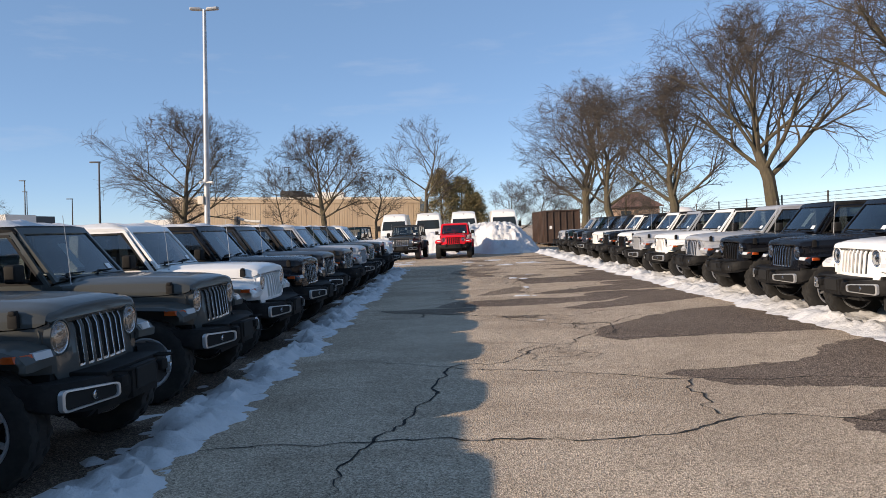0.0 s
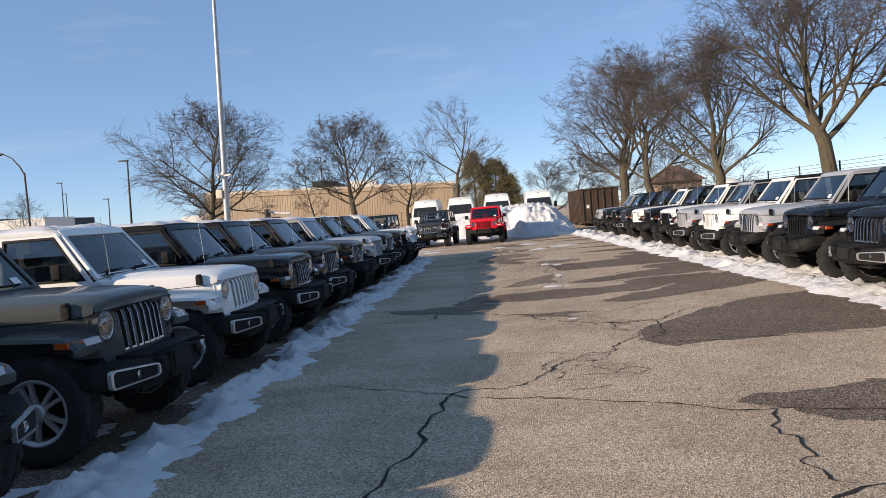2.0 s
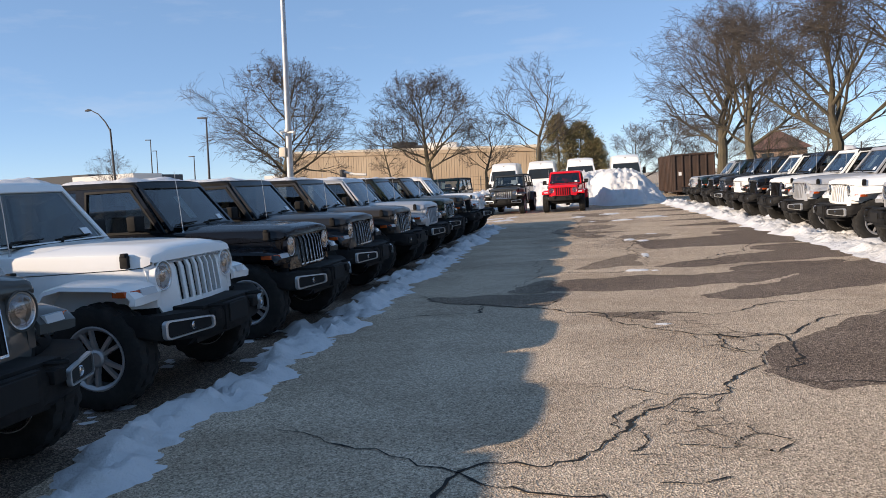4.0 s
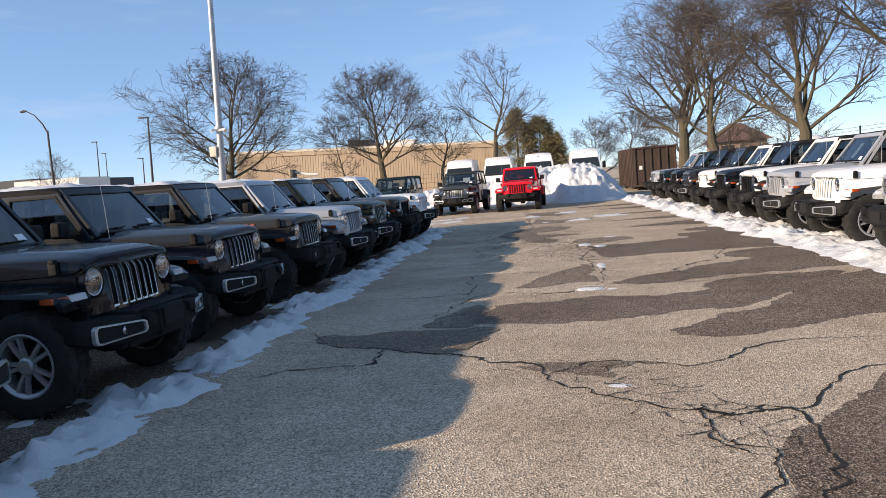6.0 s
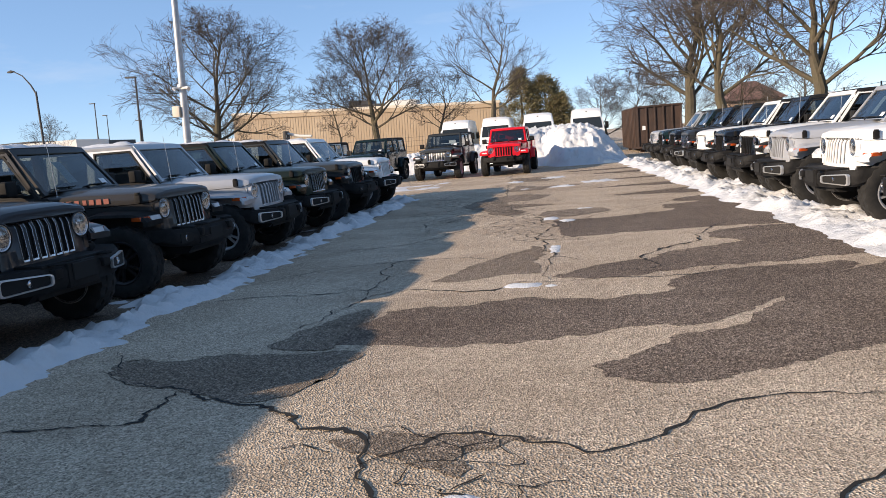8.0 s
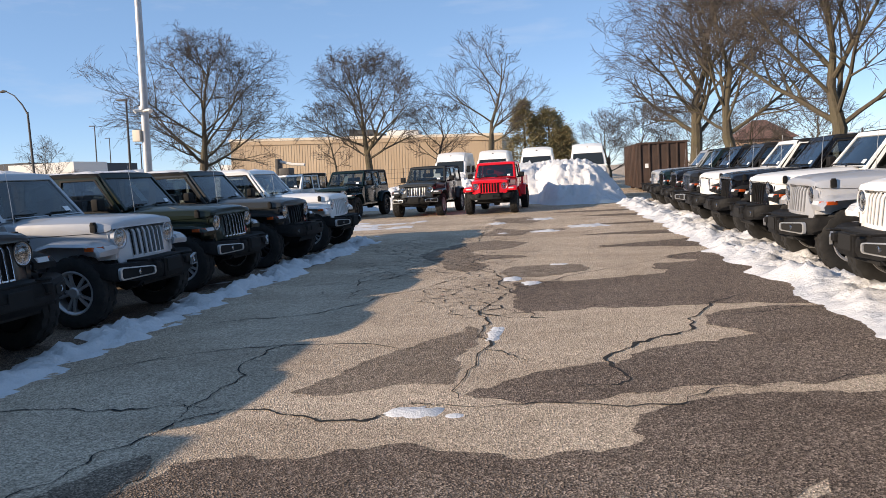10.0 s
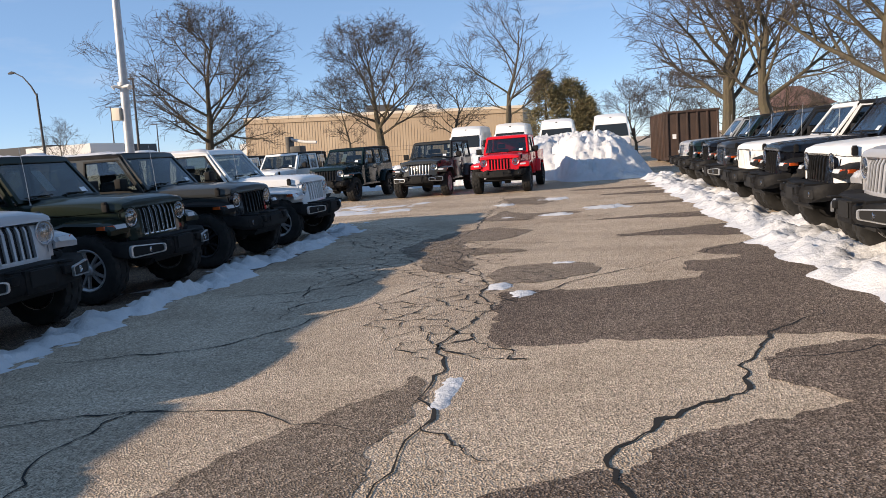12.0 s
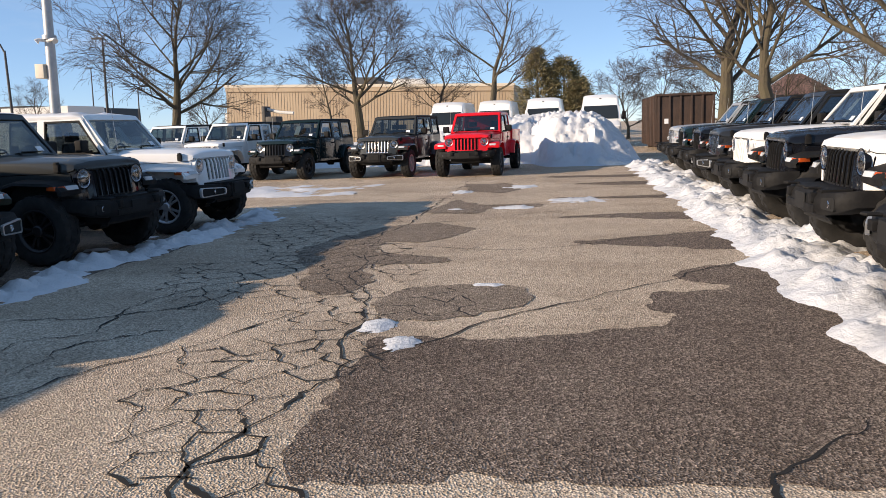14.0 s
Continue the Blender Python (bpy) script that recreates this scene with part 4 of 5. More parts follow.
def suv(where, color, label, group, style="sahara", roof="black", paper=False, trim="chrome", fenders=None, text=None):
    """One parked off-road SUV. style: sahara (ringed fog lamps) or rubicon (steel bumper)."""
    pickup = style == "pickup"
    rub = style in ("rubicon", "pickup")
    p = M[color]
    root = new("pickup_truck" if pickup else "suv")
    root.matrix_world = where
    tagged(root, label, "pickup truck" if pickup else "suv", group)
    top = p if roof == "paint" else M["plastic"]

    def add(name, mesh, mat, parent=root, at=(0, 0, 0), label="", mirror=False):
        ob = part(name, MESH[mesh], mat, parent, label)
        ob.matrix_basis = Matrix.Translation(at) @ (Matrix.Diagonal((1, -1, 1, 1)) if mirror else Matrix())
        return ob

    add("body", "tub", p)
    add("chassis", "chassis", M["dark"])
    for s in (1, -1):
        add("side_panel", "hood_side", p, mirror=s < 0)
    hood = add("hood", "hood", p)
    for s in (1, -1):
        add("hood_latch", "hood_latch", M["plastic"], hood, (-0.60, s * 0.672, 1.115), mirror=s < 0, label="black rubber hood latch")
        if text:
            add("lettering_bar", "hood_lettering", M[text], hood, mirror=s < 0, label="row of decal bars on the hood side")
    grille = add("grille", "grille", M["black"] if trim == "black" else p)
    add("grille_insert", "grille_back", M["dark"], grille)
    for k in range(7):
        add("slot_trim", "slot_trim", M["plastic"] if trim == "black" else p if trim == "paint" else M["chrome"], grille, (-0.22 * (-0.294 + 0.098 * k) ** 2, -0.294 + 0.098 * k, 0))
    fen = M[fenders] if fenders else p
    for s, side in ((1, ""), (-1, "_r")):
        lamp = add("headlight", "headlamp_bowl", M["chrome"], root, (face_x(0.505, 0.975) - 0.002, s * 0.505, 0.975), label="round clear headlight")
        add("lens", "headlamp_lens", M["lens"], lamp)
        f = add("fender", "front_fender" + side, fen)
        add("turn_signal", "turn_lamp", M["clear"], f, mirror=s < 0, label="clear daytime lamp")
        add("marker_lamp", "marker_lamp", M["amber"], f, mirror=s < 0, label="amber side marker")
        add("fender", "rear_fender" + side, fen)
        add("door", "door", p, mirror=s < 0)
        if not pickup:
            add("rear_door", "rear_door", p, mirror=s < 0)
        add("cabin_side", "cabin_side", p, mirror=s < 0)
        add("side_window", "front_pane", M["side_glass"], mirror=s < 0, label="tinted side window")
        add("window_seal", "window_seal", M["plastic"], mirror=s < 0, label="black rubber window seal")
        add("side_window", "rear_pane", M["side_glass"], mirror=s < 0)
        if not pickup:
            add("hardtop_side", "top_side", top, mirror=s < 0)
            add("side_window", "quarter_pane", M["side_glass"], mirror=s < 0)
        add("mirror", "mirror", M["plastic"], mirror=s < 0, label="black door mirror")
        add("door_handle", "door_handle", p if not rub else M["plastic"], at=(-2.74, s * 0.795, 1.05), mirror=s < 0)
        for ax in (FRONT_AXLE, REAR_AXLE - (0.45 if pickup else 0)):
            w = new("wheel")
            w.parent = root
            w.matrix_basis = pose(ax, s * 0.795, TYRE_R, 0, 37 * (ax < -2) + 21 * s, 0) @ Matrix.Diagonal((1, s, 1, 1))
            add("tyre", "tyre", M["rubber"], w)
            add("rim", "rim", M["dark_alloy"] if rub and color != "silver" else M["alloy"], w)
            add("brake_drum", "wheel_well", M["dark"], w)
    bumper = add("bumper", "steel_bumper" if rub else "bumper", M["plastic"], at=(-0.06, 0, 0), label="black front bumper")
    add("plate_holder", "plate_holder", M["dark"], bumper, label="empty black licence plate holder")
    for s in (1, -1):
        if not rub:
            add("fog_bezel", "fog_ring", M["bezel"], bumper, (-0.072, s * FOG_Y, 0.595), mirror=s < 0, label="satin silver fog lamp surround")
            add("fog_pocket", "fog_pocket", M["dark"], bumper, (-0.072, s * FOG_Y, 0.595), mirror=s < 0)
            add("fog_lamp", "fog_lamp", M["chrome"], bumper, (-0.062, s * (FOG_Y - 0.03), 0.595))
        else:
            add("fog_pocket", "fog_pod", M["dark"], bumper, (-0.052, s * 0.60, 0.625), mirror=s < 0)
            add("fog_lamp", "fog_lamp", M["chrome"], bumper, (-0.05, s * 0.60, 0.625))
        add("tow_hook", "tow_hook", M["plastic"], bumper, (0.02, s * 0.33, 0.745 if rub else 0.705))
    add("windscreen_frame", "windscreen_frame", p)
    ws = add("windscreen", "windscreen", M["windscreen"], label="sky-reflecting windscreen")
    for sy in (0.0, -0.62):
        add("wiper", "wiper", M["plastic"], ws, (0, sy, 0))
    add("window_sticker", "sun_sticker", M["sticker"], ws, label="small white paper sticker")
    if paper:
        add("paper_sheet", "paper_sheet", M["sticker"], ws, label="white price sheet behind the glass")
    add("cowl", "cowl", M["plastic"], label="black cowl panel")
    add("roof", "short_roof" if pickup else "roof", top, label="hardtop roof")
    if pickup:
        add("cab_back", "cab_back", p)
        add("cargo_bed", "bed", p)
    else:
        add("rear_wall", "rear_wall", top)
    add("antenna", "antenna", M["galvanised"] if color != "black" else M["clear"])
    add("dashboard", "dashboard", M["seat"])
    add("steering_wheel", "steering_wheel", M["seat"])
    for x, y in ((-2.8, 0.36), (-2.8, -0.36), (-3.5, 0.36), (-3.5, -0.36)):
        if not (pickup and x < -3):
            add("seat", "car_seat", M["seat"], at=(x, y, 0))
    return root


def roof_snow(where, seed, thick=0.06):
    bm = bmesh.new()
    nx, ny = 34, 22
    grid = {}
    for i in range(nx + 1):
        for j in range(ny + 1):
            x, y = -2.2 - 2.14 * i / nx, -0.68 + 1.36 * j / ny
            e = min(i, nx - i, j * 1.5, (ny - j) * 1.5)
            z = 1.803 + min(1, e / 3) * (thick + 0.05 * noise.fractal(Vector((x * 2, y * 2, seed)), 0.8, 2, 4)) - 0.008
            grid[i, j] = bm.verts.new((x + 0.03 * noise.noise(Vector((x * 5, y * 5, seed))), y, z))
    for i in range(nx):
        for j in range(ny):
            bm.faces.new((grid[i, j], grid[i + 1, j], grid[i + 1, j + 1], grid[i, j + 1]))
    ob = part("roof_snow", bm, M["snow"], smooth=60)
    ob.matrix_world = where
    return tagged(ob, "thin white snow layer on a parked car's roof", "snow")


LEFT_STEP = 2.6
LEFT = [
    ("sting", "sahara", "black", "chrome", None, "grey"), ("sting", "sahara", "black", "chrome", None, "grey"), ("sting", "sahara", "black", "chrome", None, "grey"), ("sting", "sahara", "black", "chrome", None, "grey"),
    ("sting", "sahara", "black", "chrome", None, "grey"),
    ("white", "sahara", "paint", "paint", None, "white"), ("black", "sahara", "black", "chrome", None, "black"), ("gunmetal", "sahara", "black", "chrome", None, "gunmetal grey"),
    ("brown", "rubicon", "black", "chrome", "red_decal", "brown-grey"), ("silver", "sahara", "paint", "paint", None, "silver"), ("green", "sahara", "black", "chrome", None, "dark green"),
    ("granite", "rubicon", "black", "black", None, "granite grey"), ("white", "sahara", "paint", "paint", None, "white")]
LEFT_X = [-1.76, -1.8, -1.84, -1.87, -1.91, -2.0, -2.04, -2.24, -2.29, -2.34, -2.49, -2.5, -2.52]
# The first two, out of view, are added to shade the lane's near end.
for k, (color, style, roof, trim, text, word) in enumerate(LEFT):
    where = pose(LEFT_X[k], 6.62 + LEFT_STEP * (k - 4), 0, 0, 0, 0.5 * math.sin(k * 1.7))
    suv(where, color, f"{word} off-road SUV with a seven-slot grille parked in shade", "suvs parked along the shaded side", style, roof, k % 2 == 0, trim, "plastic" if style == "rubicon" else None, text)
    roof_snow(where, k * 3.3, 0.03 if k > 8 else 0.04)

for k, (color, roof, word) in enumerate((("silver", "black", "silver"), ("granite", "black", "dark grey"), ("white", "paint", "white"), ("black", "black", "black"), ("granite", "black", "dark grey"), ("silver", "paint", "silver"), ("white", "paint", "white"), ("gunmetal", "black", "grey"))):
    where = pose(-12.2 + 0.1 * math.sin(k * 2.3), 7.9 + LEFT_STEP * k, 0, 0, 0, 180 + 0.6 * math.sin(k * 1.3))
    suv(where, color, f"{word} off-road SUV parked back to back behind the first row", "suvs parked in the row behind", "sahara", roof, False, "chrome")
    roof_snow(where, 60 + k * 2.1, 0.04)

RIGHT_Y = [6.8, 9.3, 11.55, 14.0, 16.65, 19.35, 22.0, 24.35, 26.95, 29.0, 31.85, 34.4, 36.9, 39.4]
RIGHT = [
    ("white", "sahara", "black", "paint", None, "white"), ("white", "sahara", "black", "paint", None, "white"), ("black", "sahara", "black", "chrome", None, "black"), ("black", "rubicon", "black", "black", None, "black"),
    ("silver", "rubicon", "paint", "chrome", "decal", "silver"), ("white", "sahara", "black", "paint", None, "white"), ("silver", "sahara", "black", "paint", None, "silver"),
    ("white", "rubicon", "black", "black", "decal", "white"), ("black", "rubicon", "black", "black", None, "black"), ("white", "rubicon", "black", "paint", None, "white"),
    ("gunmetal", "sahara", "black", "chrome", None, "dark grey"), ("black", "rubicon", "black", "black", None, "black"), ("navy", "rubicon", "black", "black", None, "dark teal"), ("silver", "rubicon", "black", "chrome", None, "silver")]
for k, (color, style, roof, trim, text, word) in enumerate(RIGHT):
    y = RIGHT_Y[k]
    where = pose(5.38 - 0.034 * (y - 7) + 0.03 * math.sin(k * 1.9), y, 0, 0, 0, 180 + 2.5 + 0.8 * math.sin(k * 2.9))
    suv(where, color, f"{word} off-road SUV with a seven-slot grille parked in sun", "suvs parked along the sunny side", style, roof, k % 3 == 0, trim, "plastic" if style == "rubicon" and color in ("white", "black") else None, text)

FAR = [(-12.1, 38.6, "white", "sahara", "black", "paint", "white", -3), (-9.45, 37.9, "white", "sahara", "black", "paint", "white", -4), (-6.86, 37.6, "navy", "rubicon", "black", "black", "dark teal", -5),
       (-3.67, 37.7, "granite", "sahara", "black", "chrome", "dark grey", -3), (-0.96, 37.4, "red", "pickup", "paint", "paint", "bright red", -1)]
for x, y, color, style, roof, trim, word, yaw in FAR:
    suv(pose(x, y, 0, 0, 0, -90 + yaw), color, f"{word} off-road {'pickup' if style == 'pickup' else 'SUV'} with a seven-slot grille facing the lane", "cars parked across the lane's end", style, roof, color == "navy", trim)


# ---- vans ----


def van(x, y, yaw=0):
    root = new("van")
    root.matrix_world = pose(x, y, 0, 0, 0, yaw) @ Matrix.Scale(1.1, 4)
    tagged(root, "white high-roof cargo van parked behind the snow pile", "van", "white vans behind the snow")

    bm = bmesh.new()
    rows = []
    for yy, k, top in ((-0.02, 0.93, 0.62), (0.05, 0.97, 1.05), (0.55, 0.98, 1.28), (0.62, 0.985, 1.35)):
        rows.append([(s * k * 0.98, yy, min(z, top)) for s, z in [(1, 0.42), (1, 0.8), (0.97, 1.2), (0.8, 9), (0.4, 9), (-0.4, 9), (-0.8, 9), (-0.97, 1.2), (-1, 0.8), (-1, 0.42)]])
    loft(bm, rows)
    part("nose", bm, M["white"], root)
    bm = bmesh.new()
    rows = []
    for yy, w, zt in ((0.62, 0.97, 1.34), (1.35, 0.93, 2.06), (1.55, 0.92, 2.42), (1.95, 0.93, 2.60), (5.6, 0.93, 2.62), (5.75, 0.92, 2.5)):
        half = [(0.97, 0.42), (1.0, 0.9), (0.985, min(1.3, zt)), (w, min(2.0, zt)), (w * 0.9, zt - 0.05 if zt > 2.1 else zt), (w * 0.7, zt), (w * 0.3, zt + (0.02 if zt > 2.3 else 0))]
        rows.append([(a, yy, z) for a, z in half] + [(-a, yy, z) for a, z in half[::-1]])
    loft(bm, rows)
    part("body", bm, M["white"], root)
    bm = bmesh.new()
    loft(bm, [[(u * w, yy - 0.012, z) for u in (-1, -0.5, 0, 0.5, 1)] for yy, w, z in ((0.655, 0.86, 1.40), (1.0, 0.84, 1.74), (1.34, 0.80, 2.06))], False)
    part("windscreen", bm, M["van_glass"], root, "dark windscreen")
    bm = bmesh.new()
    box(bm, -0.05, 0.05, 1.52, 1.60, 2.35, 2.43, 0.01)
    part("marker_lamp", bm, M["plastic"], root)
    for s in (-1, 1):
        bm = bmesh.new()
        box(bm, s * 1.14 - 0.1, s * 1.14 + 0.1, 0.9, 1.05, 1.35, 1.75, 0.03)
        box(bm, min(s * 0.95, s * 1.1), max(s * 0.95, s * 1.1), 0.95, 1.0, 1.42, 1.48)
        part("mirror", bm, M["plastic"], root)
        bm = bmesh.new()
        box(bm, s * 0.72 - 0.16, s * 0.72 + 0.16, -0.03, 0.06, 0.84, 1.02, 0.02)
        part("headlight", bm, M["clear"], root)
        for yy in (0.95, 4.6):
            bm = bmesh.new()
            tube(bm, [(s * 0.98, yy, 0.36), (s * 0.74, yy, 0.36)], 0.36, 20)
            part("wheel", bm, M["rubber"], root)
    bm = bmesh.new()
    box(bm, -0.62, 0.62, -0.045, 0.0, 0.55, 0.95, 0.02)
    part("grille", bm, M["plastic"], root)
    return root


M["van_glass"] = Nodes("dark_van_glass", (0.02, 0.024, 0.026), 0.08).m
for x, y in ((-6.75, 60.7), (-3.95, 61.1), (-0.95, 60.1), (2.3, 58.9)):
    van(x, y, 1.5)

for x, y in ((-24.0, 57.0), (-31.5, 59.0), (-40.0, 62.0), (-49.0, 64.0), (-58.0, 66.0)):
    van(x, y, 90)

# ---- steel container ----
cont = new("steel_container")
cont.matrix_world = pose(4.85, 52.0, 0, 0, 0, 3) @ Matrix.Scale(1.09, 4)
tagged(cont, "rusty brown ribbed steel container standing on the asphalt", "container")
bm = bmesh.new()
box(bm, 0, 2.25, 0, 6.4, 0.18, 2.28)
part("body", bm, M["rust"], cont)
for a in range(6):
    bm = bmesh.new()
    box(bm, 0.05 + a * 0.42, 0.13 + a * 0.42, -0.055, 0, 0.18, 2.26, 0.01)
    part("rib", bm, M["rust"], cont)
for a in range(11):
    bm = bmesh.new()
    box(bm, -0.06, 0, 0.05 + a * 0.62, 0.14 + a * 0.62, 0.18, 2.26, 0.01)
    part("rib", bm, M["rust"], cont)
for z in (0.2, 2.2):
    bm = bmesh.new()
    box(bm, -0.08, 2.30, -0.08, -0.005, z, z + 0.09, 0.01)
    part("rail", bm, M["rust"], cont)
bm = bmesh.new()
box(bm, 0.30, 0.46, -0.012, -0.004, 1.1, 1.3)
part("notice", bm, M["sticker"], cont, "small white notice")
for a in (0.3, 1.9):
    for yy in (0.4, 5.8):
        bm = bmesh.new()
        tube(bm, [(a - 0.1, yy, 0.1), (a + 0.1, yy, 0.1)], 0.1, 12)
        part("roller", bm, M["rust"], cont)

# ---- lamps ----


def lot_lamp(x, y, height, heads=True, material="galvanised", r=0.12):
    root = new("street_lamp")
    root.matrix_world = pose(x, y, 0, 0, 2.0, 0)
    tagged(root, "tall grey steel parking lot lamp pole" if heads else "dark steel lamp pole in the distance", "street lamp", "lot lamps")
    bm = bmesh.new()
    tube(bm, [(0, 0, 0), (0, 0, height * 0.5), (0, 0, height)], [r, r * 0.8, r * 0.55], 14)
    part("pole", bm, M[material], root)
    bm = bmesh.new()
    tube(bm, [(0, 0, 0), (0, 0, 0.55)], r * 2.2, 16)
    part("concrete_base", bm, M["pale"], root)
    if heads:
        for s in (-1, 1):
            bm = bmesh.new()
            rows = [[(s * xx, yy * w, height + z + dz) for yy, dz in ((-1, 0), (-0.8, 0.07), (0.8, 0.07), (1, 0), (0.8, -0.05), (-0.8, -0.05))] for xx, w, z in ((0.12, 0.10, 0.0), (0.2, 0.16, 0.02), (0.66, 0.17, 0.05), (0.74, 0.08, 0.05))]
            loft(bm, rows)
            part("lamp_head", bm, M["galvanised"], root)
    else:
        bm = bmesh.new()
        box(bm, -0.9, 0.1, -0.15, 0.15, height - 0.02, height + 0.12, 0.03)
        part("lamp_head", bm, M[material], root)
    return root


pole = lot_lamp(-13.5, 37.0, 13.1, True, r=0.16)
bm = bmesh.new()
box(bm, -0.42, -0.12, -0.22, 0.1, 3.28, 3.7, 0.02)
part("junction_box", bm, M["pale"], pole)
bm = bmesh.new()
tube(bm, [(0, 0, 4.42), (0, 0, 4.54)], 0.2, 14)
part("collar", bm, M["galvanised"], pole)
for sx in (-0.2, 0.3):
    bm = bmesh.new()
    tube(bm, [(0, -0.1, 4.38), (sx, -0.2, 4.4), (sx * 1.3, -0.25, 4.34)], [0.04, 0.05, 0.09], 10)
    part("security_camera", bm, M["white_wall"], pole)


def arm_lamp(x, y, height):
    root = new("street_lamp")
    root.matrix_world = pose(x, y, 0)
    tagged(root, "dark street lamp with a curved arm", "street lamp", "lot lamps")
    bm = bmesh.new()
    tube(bm, [(0, 0, 0), (0, 0, height * 0.82)], [0.14, 0.1], 10)
    part("pole", bm, M["lamp_dark"], root)
    bm = bmesh.new()
    tube(bm, [(0, 0, height * 0.8), (-0.5, 0, height * 0.88), (-1.3, 0, height * 0.96), (-2.2, 0, height)], [0.09, 0.08, 0.06, 0.05], 8)
    part("arm", bm, M["lamp_dark"], root)
    bm = bmesh.new()
    tube(bm, [(-2.1, 0, height), (-2.5, 0, height + 0.02), (-2.9, 0, height - 0.02)], [0.06, 0.16, 0.08], 8)
    part("lamp_head", bm, M["lamp_dark"], root)


arm_lamp(-52.4, 79.4, 12.1)
for x, y, h in ((-37.0, 72.0, 9.3), (-74, 120, 11.9), (-92, 150, 12.2), (-33, 130, 13.0), (-65, 118, 8.5)):
    lot_lamp(x, y, h, False, "lamp_dark", 0.13)

# ---- trees ----


def bare_tree(x, y, height, spread, seed, trunk_r=0.22, clear=2.2, lean=(0, 0), limbs=6, droop=0.25, levels=4, label="bare leafless tree with a spreading crown", fork=False):
    r = random.Random(seed)
    root = new("tree")
    root.matrix_world = pose(x, y, 0)
    tagged(root, label, "tree", "bare trees round the lot")
    wood, twigs = bmesh.new(), bmesh.new()

    counts = (5, 5, 4, 3) if y < 40 else (5, 4, 4, 3) if y < 56 else (4, 5, 4, 3)

    def grow(p, d, length, rad, level):
        n = 5 if level < 2 else 4 if level < 4 else 3
        path, rr = [p], [rad]
        q = p.copy()
        for i in range(n):
            bend = 0.15 + 0.06 * level
            d = d + Vector((r.uniform(-bend, bend), r.uniform(-bend, bend), r.uniform(-bend, bend) * 0.7))
            if level >= 2:
                d.z -= droop * 0.16 * i
            else:
                d.z += 0.03
            d.normalize()
            q = q + d * (length / n)
            path.append(q.copy())
            rr.append(max(rad * (1 - 0.62 * (i + 1) / n), 0.007 if y < 56 else 0.009))
        tube(wood if level < 2 else twigs, path, rr, (7, 5, 4, 3, 3)[min(level, 4)], level < 1)
        if level >= levels:
            return
        count = counts[min(level, 3)] + (r.random() < 0.5)
        for c in range(count):
            t = 0.28 + 0.72 * (c + r.random() * 0.8) / count
            k = min(n - 1, int(t * n))
            at = path[k].lerp(path[k + 1], t * n - k) if t < 1 else path[-1]
            axis = (path[k + 1] - path[k]).normalized()
            side = Vector((r.uniform(-1, 1), r.uniform(-1, 1), r.uniform(-0.35, 0.65)))
            side -= axis * side.dot(axis)
            if side.length < 0.1:
                continue
            nd = axis * r.uniform(0.7, 1.05) + side.normalized() * r.uniform(0.5, 0.85)
            grow(at, nd.normalized(), length * r.uniform(0.48, 0.70), rr[k + 1] * r.uniform(0.6, 0.85), level + 1)

    low = clear * 0.72
    mid, tall = (low + height) / 2, (height - low) / 2

    def inside(p):
        return math.hypot(p.x, p.y) ** 2 / spread ** 2 + ((p.z - mid) / tall) ** 2

    lead = [Vector((0, 0, -0.05)), Vector((0, 0, 0.25)), Vector((lean[0] * 0.4, lean[1], clear * 0.55)), Vector((lean[0], lean[1], clear))]
    for k in range(4):
        lead.append(lead[-1] + Vector((r.uniform(-0.05, 0.05) * height, r.uniform(-0.05, 0.05) * height, (height * 0.8 - clear) / 4)))
    tube(wood, lead, [trunk_r * v for v in (1.5, 1.12, 1.0, 0.92, 0.62, 0.42, 0.26, 0.12)], 10)
    n = limbs * 2
    for k in range(n):
        u = (k + 0.2 + 0.6 * r.random()) / n
        e = u ** 1.5 * 3.7
        at = lead[3 + int(e)].lerp(lead[4 + int(e)], e - int(e))
        a, th = 2.4 * k + r.uniform(-0.4, 0.4), radians((72 if y > 56 else 60) - 46 * u + r.uniform(-8, 8))
        d = Vector((math.cos(a) * math.sin(th), math.sin(a) * math.sin(th), math.cos(th)))
        reach = 0.4
        while reach < 12 and inside(at + d * reach) < 1:
            reach += 0.2
        grow(at, d, max(reach * 0.66, 0.8), trunk_r * (0.42 - 0.24 * u) * r.uniform(0.75, 1.15), 0)
    for b in (wood, twigs):
        for v in b.verts:
            o = math.sqrt(inside(v.co)) if v.co.z > low * 0.8 else 0
            if o > 0.9:
                f = (0.9 + 0.42 * math.tanh((o - 0.9) / 0.5)) / o
                v.co = Vector((v.co.x * f, v.co.y * f, mid + (v.co.z - mid) * f))
    trunk = part("trunk", wood, M["bark"], root, "greenish brown bark on trunk and limbs")
    part("crown", twigs, M["twig"], root, "dense bare twigs")
    return root


bare_tree(7.55, 51.2, 11.2, 5.2, 11, 0.30, 2.6, (0.1, 0), 7, 0.35)
bare_tree(8.80, 46.4, 9.8, 4.2, 12, 0.24, 2.4, (-0.5, 0), 6, 0.4)
bare_tree(9.99, 37.4, 9.0, 4.4, 13, 0.24, 2.2, (0.2, 0), 6, 0.4)
bare_tree(13.64, 33.4, 10.8, 5.8, 14, 0.30, 3.2, (-0.3, 0), 7, 0.45)
bare_tree(15.71, 22.5, 12.0, 5.8, 19, 0.30, 3.6, (-0.5, 0), 7, 0.45)
bare_tree(-24.92, 62, 12.2, 7.0, 15, 0.30, 2.8, (0.3, 0), 8, 0.2)
